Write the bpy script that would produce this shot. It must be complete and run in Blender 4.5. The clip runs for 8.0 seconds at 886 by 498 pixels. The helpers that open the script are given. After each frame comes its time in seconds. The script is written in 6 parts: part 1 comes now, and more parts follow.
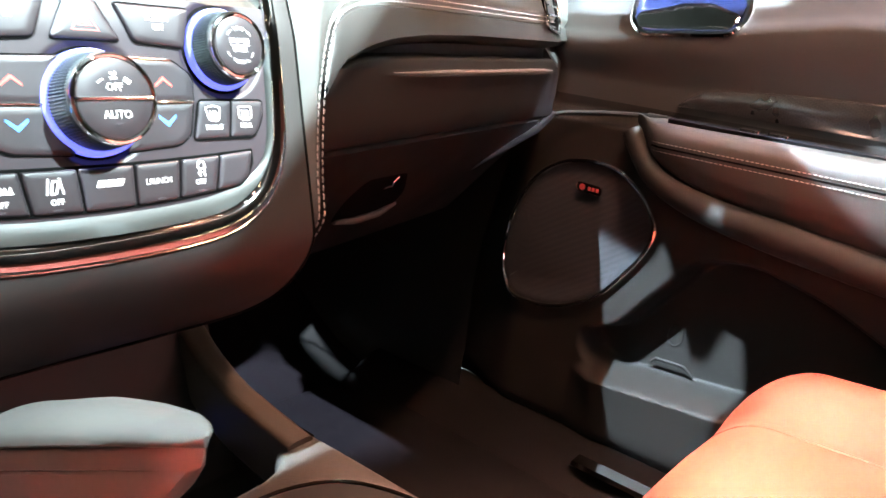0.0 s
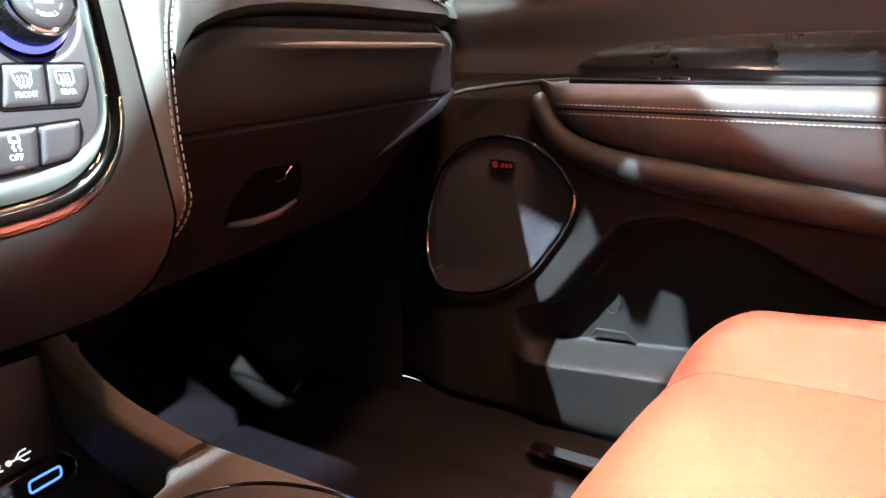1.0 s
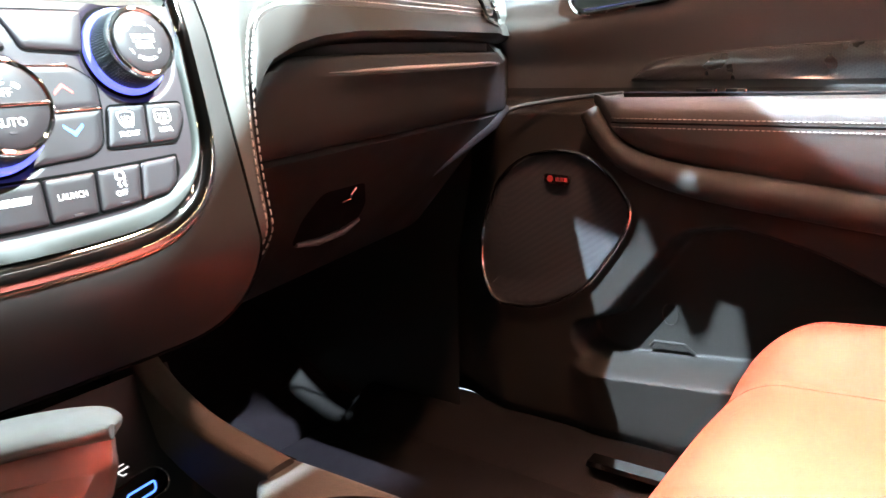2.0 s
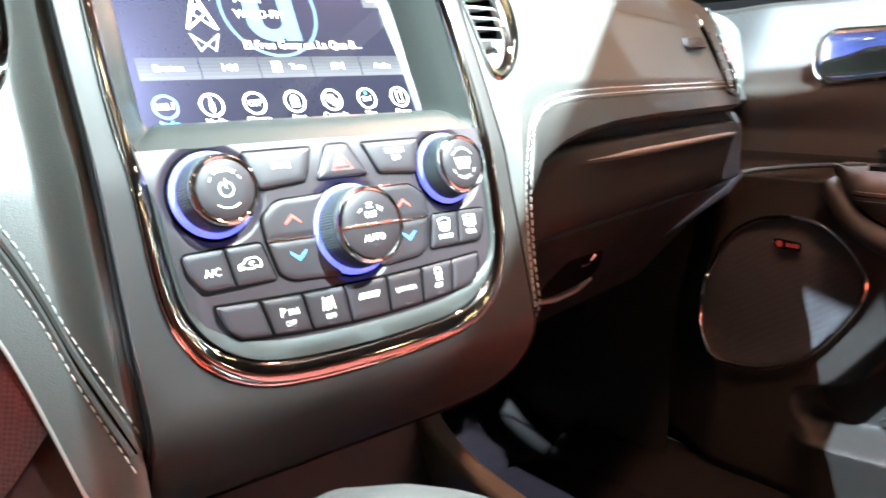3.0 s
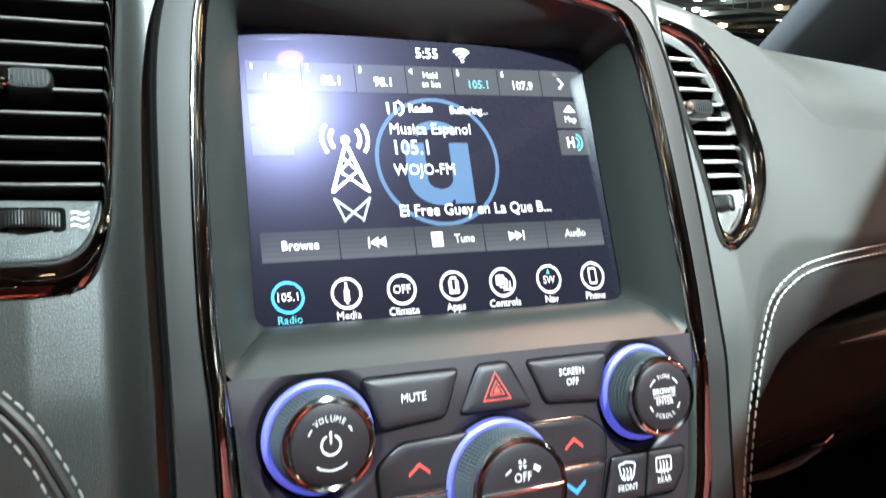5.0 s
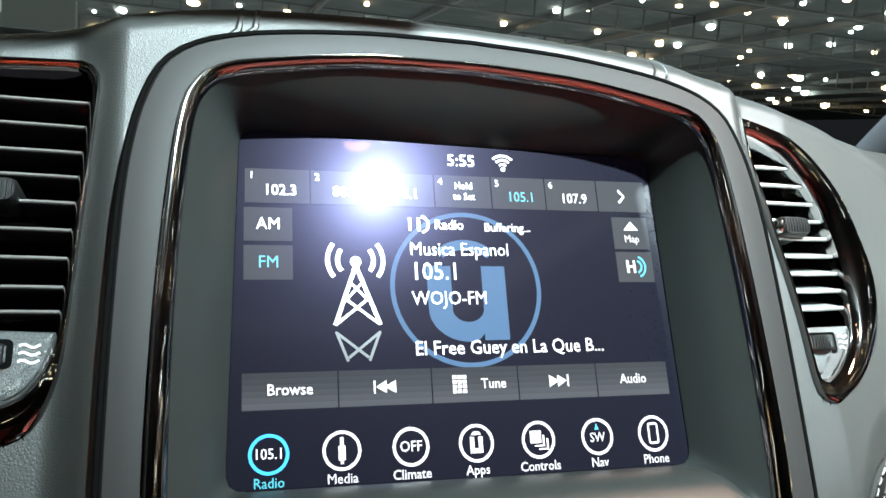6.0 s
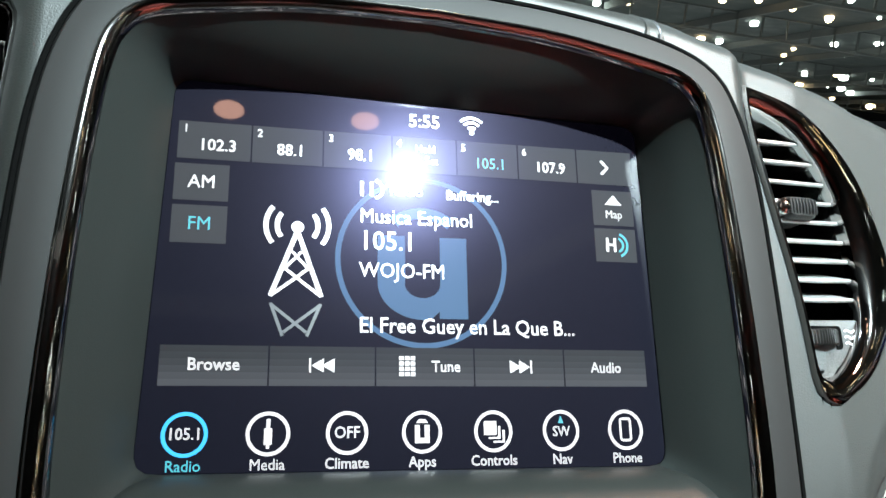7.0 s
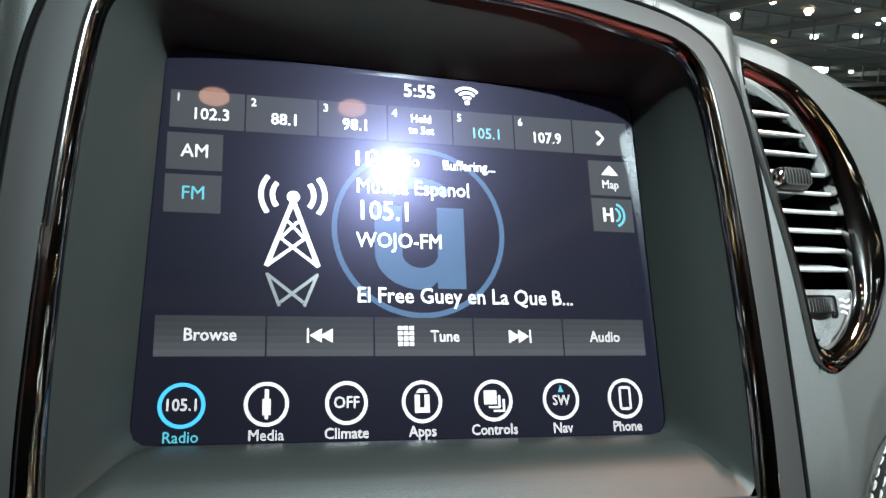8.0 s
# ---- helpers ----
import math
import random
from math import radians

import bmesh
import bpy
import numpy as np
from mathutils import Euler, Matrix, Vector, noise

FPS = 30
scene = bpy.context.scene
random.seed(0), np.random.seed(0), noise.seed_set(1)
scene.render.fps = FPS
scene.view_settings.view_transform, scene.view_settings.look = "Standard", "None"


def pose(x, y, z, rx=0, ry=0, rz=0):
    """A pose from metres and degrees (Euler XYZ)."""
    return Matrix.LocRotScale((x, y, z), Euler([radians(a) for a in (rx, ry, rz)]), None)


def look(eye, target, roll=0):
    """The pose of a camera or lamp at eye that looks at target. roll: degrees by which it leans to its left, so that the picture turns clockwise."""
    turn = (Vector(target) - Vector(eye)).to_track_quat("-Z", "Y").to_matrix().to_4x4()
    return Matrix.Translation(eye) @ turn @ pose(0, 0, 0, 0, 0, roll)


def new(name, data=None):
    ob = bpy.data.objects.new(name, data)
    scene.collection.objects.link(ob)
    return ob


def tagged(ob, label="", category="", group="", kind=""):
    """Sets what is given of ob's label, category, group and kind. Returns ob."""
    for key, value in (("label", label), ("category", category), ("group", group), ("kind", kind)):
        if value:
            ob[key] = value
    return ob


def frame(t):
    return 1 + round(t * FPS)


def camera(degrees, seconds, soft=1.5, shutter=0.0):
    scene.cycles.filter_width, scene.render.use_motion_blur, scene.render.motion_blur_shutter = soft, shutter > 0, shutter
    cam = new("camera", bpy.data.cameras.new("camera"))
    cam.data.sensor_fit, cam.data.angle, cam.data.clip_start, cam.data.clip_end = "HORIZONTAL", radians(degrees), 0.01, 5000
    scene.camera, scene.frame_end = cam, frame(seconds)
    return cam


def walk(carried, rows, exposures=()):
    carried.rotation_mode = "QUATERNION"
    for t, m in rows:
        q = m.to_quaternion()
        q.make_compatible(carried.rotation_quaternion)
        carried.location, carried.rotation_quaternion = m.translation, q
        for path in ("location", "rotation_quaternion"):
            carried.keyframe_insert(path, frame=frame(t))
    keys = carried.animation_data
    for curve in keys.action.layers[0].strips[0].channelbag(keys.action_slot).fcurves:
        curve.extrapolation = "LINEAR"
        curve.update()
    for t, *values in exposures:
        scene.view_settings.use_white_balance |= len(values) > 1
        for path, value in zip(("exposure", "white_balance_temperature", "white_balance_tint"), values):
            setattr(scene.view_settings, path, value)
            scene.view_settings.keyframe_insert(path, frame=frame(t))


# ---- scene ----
cam = camera(59.9, 8.0, shutter=0.2)
PATH = [
    (0, (-0.172, -0.332, 0.641), (1.368, 0.805, 0.06), 7.2),
    (0.2, (-0.148, -0.33, 0.64), (1.398, 0.785, 0.034), 7.6),
    (0.5, (-0.128, -0.329, 0.631), (1.457, 0.734, 0.033), 6.0),
    (0.7, (-0.128, -0.332, 0.614), (1.495, 0.696, 0.054), 3.1),
    (1, (-0.127, -0.337, 0.594), (1.511, 0.691, 0.084), -0.1),
    (1.2, (-0.122, -0.323, 0.596), (1.515, 0.706, 0.086), -1.4),
    (2.3, (-0.177, -0.342, 0.614), (1.358, 0.852, 0.149), -2.5),
    (2.5, (-0.204, -0.354, 0.628), (1.284, 0.903, 0.174), -3.1),
    (2.8, (-0.218, -0.356, 0.651), (1.146, 1.036, 0.202), -1.8),
    (3, (-0.213, -0.334, 0.661), (1.044, 1.159, 0.225), -1.0),
    (3.3, (-0.192, -0.306, 0.666), (0.865, 1.334, 0.224), -0.6),
    (3.5, (-0.182, -0.287, 0.665), (0.791, 1.405, 0.228), -0.3),
    (3.7, (-0.175, -0.280, 0.664), (0.729, 1.448, 0.218), 0.2),
    (4, (-0.178, -0.276, 0.665), (0.763, 1.433, 0.224), 1.3),
    (4.2, (-0.175, -0.276, 0.67), (0.771, 1.433, 0.242), 1.7),
    (4.3, (-0.173, -0.276, 0.676), (0.760, 1.436, 0.232), 1.9),
    (4.5, (-0.166, -0.273, 0.69), (0.74, 1.451, 0.236), 2.2),
    (4.8, (-0.15, -0.26, 0.718), (0.701, 1.493, 0.268), 2.7),
    (5, (-0.137, -0.244, 0.735), (0.678, 1.531, 0.305), 3.2),
    (5.2, (-0.124, -0.228, 0.748), (0.647, 1.575, 0.353), 3.5),
    (6.3, (-0.084, -0.197, 0.751), (0.474, 1.708, 0.504), 4.6),
    (6.5, (-0.075, -0.196, 0.751), (0.459, 1.715, 0.498), 4.9),
    (6.7, (-0.068, -0.191, 0.749), (0.456, 1.718, 0.464), 5.4),
    (7, (-0.061, -0.181, 0.742), (0.468, 1.725, 0.451), 5.8),
    (7.5, (-0.057, -0.177, 0.739), (0.494, 1.721, 0.432), 5.9),
    (8, (-0.064, -0.179, 0.733), (0.504, 1.715, 0.432), 5.4),
]
# the clip's own exposure drifts as it turns from the dark door to the bright screen
EXPOSURES = [(0.0, 1.2), (0.5, 1.2), (1.2, 1.1), (2.3, 1.42), (3.0, 1.25), (3.5, 0.6), (4.0, 0.18), (4.5, 0.05), (5.0, -0.58), (5.4, -0.85), (6.3, -1.05), (7.0, -1.32), (8.0, -1.47)]
walk(cam, [(t, look(eye, target, roll)) for t, eye, target, roll in PATH], exposures=EXPOSURES)

# ---------------------------------------------------------------- light
world = bpy.data.worlds.new("hall_dark")
scene.world = world
world.use_nodes = True
world.node_tree.nodes["Background"].inputs["Color"].default_value = (0.020, 0.023, 0.026, 1)
world.node_tree.nodes["Background"].inputs["Strength"].default_value = 1.0


def spot(name, eye, target, watts, colour, size, cone, blend=0.3):
    data = bpy.data.lights.new(name, "SPOT")
    data.energy, data.color, data.shadow_soft_size = watts, colour, size
    data.spot_size, data.spot_blend = radians(cone), blend
    ob = new(name, data)
    ob.matrix_world = look(eye, target)
    return ob


COOL = (0.79, 1.0, 1.04)
# show spotlight behind the car, shining down through the open sunroof
KEY_DIR = Vector((0.21, -0.63, 0.745)).normalized()
KEY_EYE = Vector((0.0, 0.08, 0.72)) + KEY_DIR * 6.0
spot("hall_spotlight", KEY_EYE, (0.31, 0.56, 1.02), 21500, COOL, 0.05, 17.6, 0.8)
# second show spotlight ahead of the car, through the windscreen
SIDE_EYE = Vector((0.7, -0.1, 0.4)) + Vector((-0.5, 0.13, 0.75)).normalized() * 6.0
spot("hall_spotlight", SIDE_EYE, (0.6, -0.1, 0.4), 9500, (0.72, 0.92, 1.06), 0.03, 24)
# added steep spotlight overhead, through the sunroof, to brighten the selector and seat front
TOP_EYE = Vector((-0.075, -0.12, 0.51)) + Vector((0.10, -0.35, 0.93)).normalized() * 6.0
spot("hall_spotlight", TOP_EYE, (-0.075, -0.125, 0.51), 9500, COOL, 0.05, 1.42)
# added narrow spotlight through the passenger window, to light a patch of footwell carpet
FOOT_EYE = Vector((0.50, 0.36, 0.09)) + Vector((0.21, -0.64, 0.74)).normalized() * 6.0
spot("hall_spotlight", FOOT_EYE, (0.49, 0.385, 0.09), 5000, (0.80, 0.86, 1.12), 0.03, 2.5, 0.15)
# added unseen warm lamps over each front seat; small pair in the roof console
WARM = (1.0, 0.53, 0.36)
for eye, target, watts, wide, long_, deep, tint in (
        ((0.40, -0.15, 1.186), (0.38, -0.22, 0.45), 3.4, 46, 0.07, 0.07, WARM),
        ((-0.42, -0.35, 1.195), (-0.42, -0.26, 0.35), 9.0, 56, 0.07, 0.07, WARM),
        ((0.40, -0.130, 1.186), (0.42, -0.06, 0.45), 4.0, 120, 0.10, 0.05, WARM),
        ((-0.072, -0.245, 1.190), (-0.072, -0.18, 0.5), 0.06, 120, 0.030, 0.022, WARM),
        ((0.068, -0.242, 1.190), (0.068, -0.18, 0.5), 0.06, 120, 0.030, 0.022, WARM)):
    data = bpy.data.lights.new("warm_roof_lamp", "AREA")
    data.shape, data.size, data.size_y, data.energy, data.color = "ELLIPSE" if long_ < 0.04 else "RECTANGLE", long_, deep, watts, tint
    data.spread = radians(wide)
    ob = new("warm_roof_lamp_light", data)
    ob.matrix_world = look(eye, target)
# added unseen upward area light that brightens the hall ceiling
data = bpy.data.lights.new("ceiling_uplight", "AREA")
data.size, data.energy, data.color = 90, 22000, (0.86, 1.0, 0.98)
ob = new("ceiling_uplight", data)
ob.matrix_world = look((15, 60, 1.0), (15, 60.01, 9.0))

# ---------------------------------------------------------------- materials


def material(name, colour, rough=0.5, metal=0.0, grain=0.0, size=400.0, kind="noise", vary=0.15, coat=0.0, glow=None, power=1.0, sheen=0.0, big=12.0, spec=0.5, coat_rough=0.03, glare=None):
    """Principled surface with variation at a large and a small scale and fine relief."""
    m = bpy.data.materials.new(name)
    m.use_nodes = True
    nt = m.node_tree
    b = nt.nodes["Principled BSDF"]
    b.inputs["Metallic"].default_value = metal
    b.inputs["Coat Weight"].default_value = coat
    b.inputs["Coat Roughness"].default_value = coat_rough
    b.inputs["Specular IOR Level"].default_value = spec
    b.inputs["Sheen Weight"].default_value = sheen
    co = nt.nodes.new("ShaderNodeTexCoord")
    n1 = nt.nodes.new("ShaderNodeTexNoise")
    n1.inputs["Scale"].default_value, n1.inputs["Detail"].default_value = big, 4
    n2 = nt.nodes.new("ShaderNodeTexNoise")
    n2.inputs["Scale"].default_value, n2.inputs["Detail"].default_value = size, 3
    nt.links.new(co.outputs["Object"], n1.inputs["Vector"])
    nt.links.new(co.outputs["Object"], n2.inputs["Vector"])
    mixn = nt.nodes.new("ShaderNodeMath")
    mixn.operation = "ADD"
    nt.links.new(n1.outputs["Fac"], mixn.inputs[0])
    nt.links.new(n2.outputs["Fac"], mixn.inputs[1])
    ramp = nt.nodes.new("ShaderNodeMapRange")
    ramp.inputs["From Min"].default_value, ramp.inputs["From Max"].default_value = 0.6, 1.4
    ramp.inputs["To Min"].default_value, ramp.inputs["To Max"].default_value = 1 - vary, 1 + vary
    nt.links.new(mixn.outputs[0], ramp.inputs["Value"])
    mul = nt.nodes.new("ShaderNodeVectorMath")
    mul.operation = "SCALE"
    mul.inputs[0].default_value = colour
    nt.links.new(ramp.outputs[0], mul.inputs["Scale"])
    nt.links.new(mul.outputs[0], b.inputs["Base Color"])
    rr = nt.nodes.new("ShaderNodeMapRange")
    rr.inputs["From Min"].default_value, rr.inputs["From Max"].default_value = 0.3, 0.7
    rr.inputs["To Min"].default_value, rr.inputs["To Max"].default_value = max(0.0, rough * (1 - vary)), min(1.0, rough * (1 + vary))
    nt.links.new(n1.outputs["Fac"], rr.inputs["Value"])
    nt.links.new(rr.outputs[0], b.inputs["Roughness"])
    if grain > 0:
        bump = nt.nodes.new("ShaderNodeBump")
        bump.inputs["Strength"].default_value = grain
        bump.inputs["Distance"].default_value = 0.0006
        if kind == "leather":
            v = nt.nodes.new("ShaderNodeTexVoronoi")
            v.feature = "DISTANCE_TO_EDGE"
            v.inputs["Scale"].default_value = size
            nt.links.new(co.outputs["Object"], v.inputs["Vector"])
            cl = nt.nodes.new("ShaderNodeMapRange")
            cl.inputs["From Min"].default_value, cl.inputs["From Max"].default_value = 0.0, 0.25
            nt.links.new(v.outputs["Distance"], cl.inputs["Value"])
            nt.links.new(cl.outputs[0], bump.inputs["Height"])
        elif kind == "weave":
            w = nt.nodes.new("ShaderNodeTexChecker")
            w.inputs["Scale"].default_value = size
            turn = nt.nodes.new("ShaderNodeMapping")
            turn.inputs["Rotation"].default_value = (0.6, 0.4, 0.785)
            nt.links.new(co.outputs["Object"], turn.inputs["Vector"])
            nt.links.new(turn.outputs[0], w.inputs["Vector"])
            nt.links.new(w.outputs["Fac"], bump.inputs["Height"])
            tow = nt.nodes.new("ShaderNodeMapRange")
            tow.inputs["To Min"].default_value, tow.inputs["To Max"].default_value = 0.74, 1.2
            nt.links.new(w.outputs["Fac"], tow.inputs["Value"])
            both = nt.nodes.new("ShaderNodeMath")
            both.operation = "MULTIPLY"
            nt.links.new(ramp.outputs[0], both.inputs[0])
            nt.links.new(tow.outputs[0], both.inputs[1])
            nt.links.new(both.outputs[0], mul.inputs["Scale"])
        elif kind == "brushed":
            sc = nt.nodes.new("ShaderNodeMapping")
            sc.inputs["Scale"].default_value = (1, 0.05, 0.05)
            nt.links.new(co.outputs["Object"], sc.inputs["Vector"])
            nt.links.new(sc.outputs[0], n2.inputs["Vector"])
            nt.links.new(n2.outputs["Fac"], bump.inputs["Height"])
        else:
            nt.links.new(n2.outputs["Fac"], bump.inputs["Height"])
        nt.links.new(bump.outputs[0], b.inputs["Normal"])
    if glow:
        b.inputs["Emission Color"].default_value = (*glow, 1)
        b.inputs["Emission Strength"].default_value = power
    if glare:
        # lens bloom put into the surface: tight and wide tinted gloss over clear reflection
        last = b.outputs[0]
        for share, gloss, tint in glare:
            gl = nt.nodes.new("ShaderNodeBsdfAnisotropic")
            gl.inputs["Color"].default_value = (*tint, 1)
            gl.inputs["Roughness"].default_value = gloss
            mx = nt.nodes.new("ShaderNodeMixShader")
            mx.inputs[0].default_value = share
            nt.links.new(last, mx.inputs[1])
            nt.links.new(gl.outputs[0], mx.inputs[2])
            last = mx.outputs[0]
        nt.links.new(last, nt.nodes["Material Output"].inputs["Surface"])
    return m


# bloom and haze round the reflected spotlight: share, roughness, tint
BLOOM = ((0.00014, 0.09, (0.9, 0.95, 1.0)), (0.0029, 0.205, (0.58, 0.53, 1.0)), (0.0006, 0.37, (0.95, 0.68, 0.55)))


LEATHER = material("dash_leather", (0.033, 0.0345, 0.0325), 0.48, grain=0.13, size=1000, kind="leather", vary=0.10, spec=0.75)
GRIPLEATHER = material("grip_leather", (0.045, 0.045, 0.044), 0.36, grain=0.08, size=1400, kind="leather", vary=0.08)
SOFT = material("soft_black_plastic", (0.013, 0.0125, 0.012), 0.42, grain=0.2, size=1500, vary=0.10, spec=0.3)
GLOVE = material("glove_box_plastic", (0.010, 0.0090, 0.0082), 0.55, grain=0.12, size=1500, vary=0.10, spec=0.12)
RIDGE = material("satin_pale_edge", (0.16, 0.15, 0.14), 0.30, vary=0.08, spec=0.6)
BEZEL = material("grey_bezel_plastic", (0.025, 0.0285, 0.0270), 0.37, grain=0.12, size=2200, vary=0.08, spec=0.38)
SATIN = material("satin_dark_trim", (0.020, 0.0185, 0.018), 0.54, vary=0.06, grain=0.05, size=3000, spec=0.24)
SILVER = material("satin_silver", (0.50, 0.50, 0.49), 0.34, metal=0.6, vary=0.06)
PLATE = material("control_plate_plastic", (0.0225, 0.0170, 0.0212), 0.42, grain=0.10, size=2500, vary=0.08, spec=0.38)
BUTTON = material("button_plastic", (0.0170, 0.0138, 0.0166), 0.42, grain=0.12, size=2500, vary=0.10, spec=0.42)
GAP = material("dark_gap", (0.004, 0.004, 0.004), 0.8, spec=0.02)
BLACKCHROME = material("black_chrome", (0.36, 0.34, 0.33), 0.06, metal=1.0, vary=0.10, coat=0.4, grain=0.10, size=45)
CHROME = material("chrome", (0.75, 0.74, 0.72), 0.07, metal=1.0, vary=0.08)
GLOSS = material("gloss_black", (0.006, 0.006, 0.007), 0.06, coat=0.6, vary=0.2)
RUBBER = material("knob_rubber", (0.034, 0.040, 0.039), 0.40, vary=0.1)
BRUSHED = material("speckled_silver", (0.12, 0.125, 0.125), 0.42, metal=0.55, grain=0.7, size=1900, vary=0.5)
CARBON = material("carbon_weave", (0.022, 0.021, 0.021), 0.30, metal=0.3, grain=0.8, size=420, kind="weave", vary=0.15, coat=0.9, coat_rough=0.12)
# carbon weave with the red seat's reflection put into its colour
KNEE = material("red_reflection_weave", (0.060, 0.030, 0.031), 0.36, metal=0.6, grain=0.7, size=640, kind="weave", vary=0.2, coat=0.15, coat_rough=0.2)
DOOR = material("door_plastic", (0.013, 0.0118, 0.011), 0.48, grain=0.35, size=700, kind="leather", vary=0.15, spec=0.16)
# door plastic made paler and browner: warm light on the rail put into colour
RAIL = material("warm_lit_rail_plastic", (0.036, 0.028, 0.022), 0.46, grain=0.25, size=900, kind="leather", vary=0.12, spec=0.3)
CAPLEATHER = material("console_pad_leather", (0.042, 0.037, 0.032), 0.38, grain=0.45, size=800, kind="leather", vary=0.14, spec=0.5)
UPPERDOOR = material("upper_door_leather", (0.028, 0.027, 0.026), 0.5, grain=0.3, size=900, kind="leather", vary=0.12, spec=0.35)
ARMLEATHER = material("armrest_leather", (0.034, 0.030, 0.027), 0.40, grain=0.35, size=900, kind="leather", vary=0.12)
REDLEATHER = material("red_leather", (0.34, 0.080, 0.060), 0.42, grain=0.4, size=700, kind="leather", vary=0.10)
CARPET = material("carpet", (0.0062, 0.0056, 0.0062), 0.95, grain=1.0, size=600, vary=0.35, spec=0.05)
MESH = material("speaker_mesh", (0.022, 0.022, 0.025), 0.6, grain=0.35, size=700, kind="weave", vary=0.15, spec=0.25)
THREAD = material("pale_thread", (0.40, 0.39, 0.37), 0.7, vary=0.1)
DISPLAY = material("display_glass", (0.006, 0.006, 0.010), 0.025, vary=0.1, glow=(0.30, 0.28, 0.70), power=0.0091, spec=0.22, glare=BLOOM)
WHITE_UI = material("lit_white", (0.1, 0.1, 0.1), 0.3, glow=(1.0, 0.97, 1.0), power=2.34)
GREY_UI = material("lit_grey", (0.02, 0.02, 0.022), 0.025, glow=(0.60, 0.62, 0.66), power=0.133, vary=0.05, spec=0.22, glare=BLOOM)
CYAN_UI = material("lit_cyan", (0.05, 0.1, 0.1), 0.3, glow=(0.06, 0.62, 0.84), power=1.9, spec=0.08)
BLUE_UI = material("lit_blue", (0.03, 0.06, 0.1), 0.3, glow=(0.03, 0.50, 1.0), power=3.6, spec=0.08)
TILE_SHADES = [material("lit_grey_shade", (0.02, 0.02, 0.022), 0.025, glow=(0.58, 0.62, 0.70), power=w, vary=0.05, spec=0.22, glare=BLOOM) for w in (0.045, 0.065, 0.10, 0.15, 0.21, 0.27)]
LOGO_UI = material("lit_pale_blue", (0.02, 0.03, 0.05), 0.025, glow=(0.22, 0.48, 0.85), power=0.858, vary=0.05, spec=0.22, glare=BLOOM)
HALO = material("blue_halo", (0.1, 0.1, 0.3), 0.4, glow=(0.10, 0.13, 0.85), power=1.1)
MARK = material("lit_marking", (0.6, 0.6, 0.6), 0.5, glow=(1.0, 0.98, 1.0), power=0.60)
RED_MARK = material("lit_red_marking", (0.5, 0.05, 0.04), 0.5, glow=(1.0, 0.10, 0.06), power=0.845)
BLUE_MARK = material("lit_blue_marking", (0.05, 0.2, 0.5), 0.5, glow=(0.02, 0.28, 1.0), power=1.17)
ROOFLINING = material("roof_lining", (0.13, 0.095, 0.068), 0.9, grain=0.4, size=900)
TRUSS = material("truss_steel", (0.11, 0.12, 0.12), 0.6, vary=0.2, big=0.5)
HALLFLOOR = material("hall_carpet", (0.10, 0.10, 0.10), 0.9, vary=0.2, big=0.3)
PILLAR = material("pillar_fabric", (0.060, 0.060, 0.060), 0.9, grain=0.5, size=700, vary=0.2)
HALLDARK = material("hall_ceiling_dark", (0.07, 0.083, 0.08), 0.8, vary=0.4, big=0.4)

# ---------------------------------------------------------------- building helpers


def thing(name, label, category, group="", kind=""):
    return tagged(new(name), label, category, group, kind)


def part(name, bm, mat, parent=None, label="", smooth=True, angle=40):
    bmesh.ops.remove_doubles(bm, verts=bm.verts, dist=1e-6)
    bmesh.ops.recalc_face_normals(bm, faces=bm.faces)
    me = bpy.data.meshes.new(name)
    if smooth:
        for f in bm.faces:
            f.smooth = True
        lim = radians(angle)
        for e in bm.edges:
            e.smooth = not (len(e.link_faces) == 2 and e.calc_face_angle(0) > lim)
    bm.to_mesh(me)
    bm.free()
    me.materials.append(mat)
    ob = new(name, me)
    ob.parent = parent
    if label:
        tagged(ob, label)
    return ob


def loft(loops, closed=True, cap0=False, cap1=False, bm=None):
    """Skin over loops of equal length."""
    bm = bm or bmesh.new()
    rows = [[bm.verts.new(p) for p in l] for l in loops]
    n = len(loops[0])
    for a, b in zip(rows, rows[1:]):
        for i in range(n if closed else n - 1):
            j = (i + 1) % n
            bm.faces.new((a[i], a[j], b[j], b[i]))
    if cap0:
        bm.faces.new(rows[0][::-1])
    if cap1:
        bm.faces.new(rows[-1])
    return bm


def tube(points, radius, closed=False, sides=8, bm=None, flat=1.0):
    """Round bar along points; radius may be a list."""
    pts = [Vector(p) for p in points]
    n = len(pts)
    loops, ref = [], None
    for i, p in enumerate(pts):
        a = pts[(i - 1) % n] if closed or i else pts[i]
        b = pts[(i + 1) % n] if closed or i < n - 1 else pts[i]
        d = (b - a).normalized()
        if ref is None:
            ref = Vector((0, 0, 1)) if abs(d.z) < 0.9 else Vector((1, 0, 0))
        s = d.cross(ref).normalized()
        ref = s.cross(d).normalized()
        r = radius[i] if isinstance(radius, (list, tuple)) else radius
        loops.append([p + s * math.cos(2 * math.pi * k / sides) * r + ref * math.sin(2 * math.pi * k / sides) * r * flat for k in range(sides)])
    if closed:
        loops.append(loops[0])
        return loft(loops, bm=bm)
    return loft(loops, cap0=True, cap1=True, bm=bm)


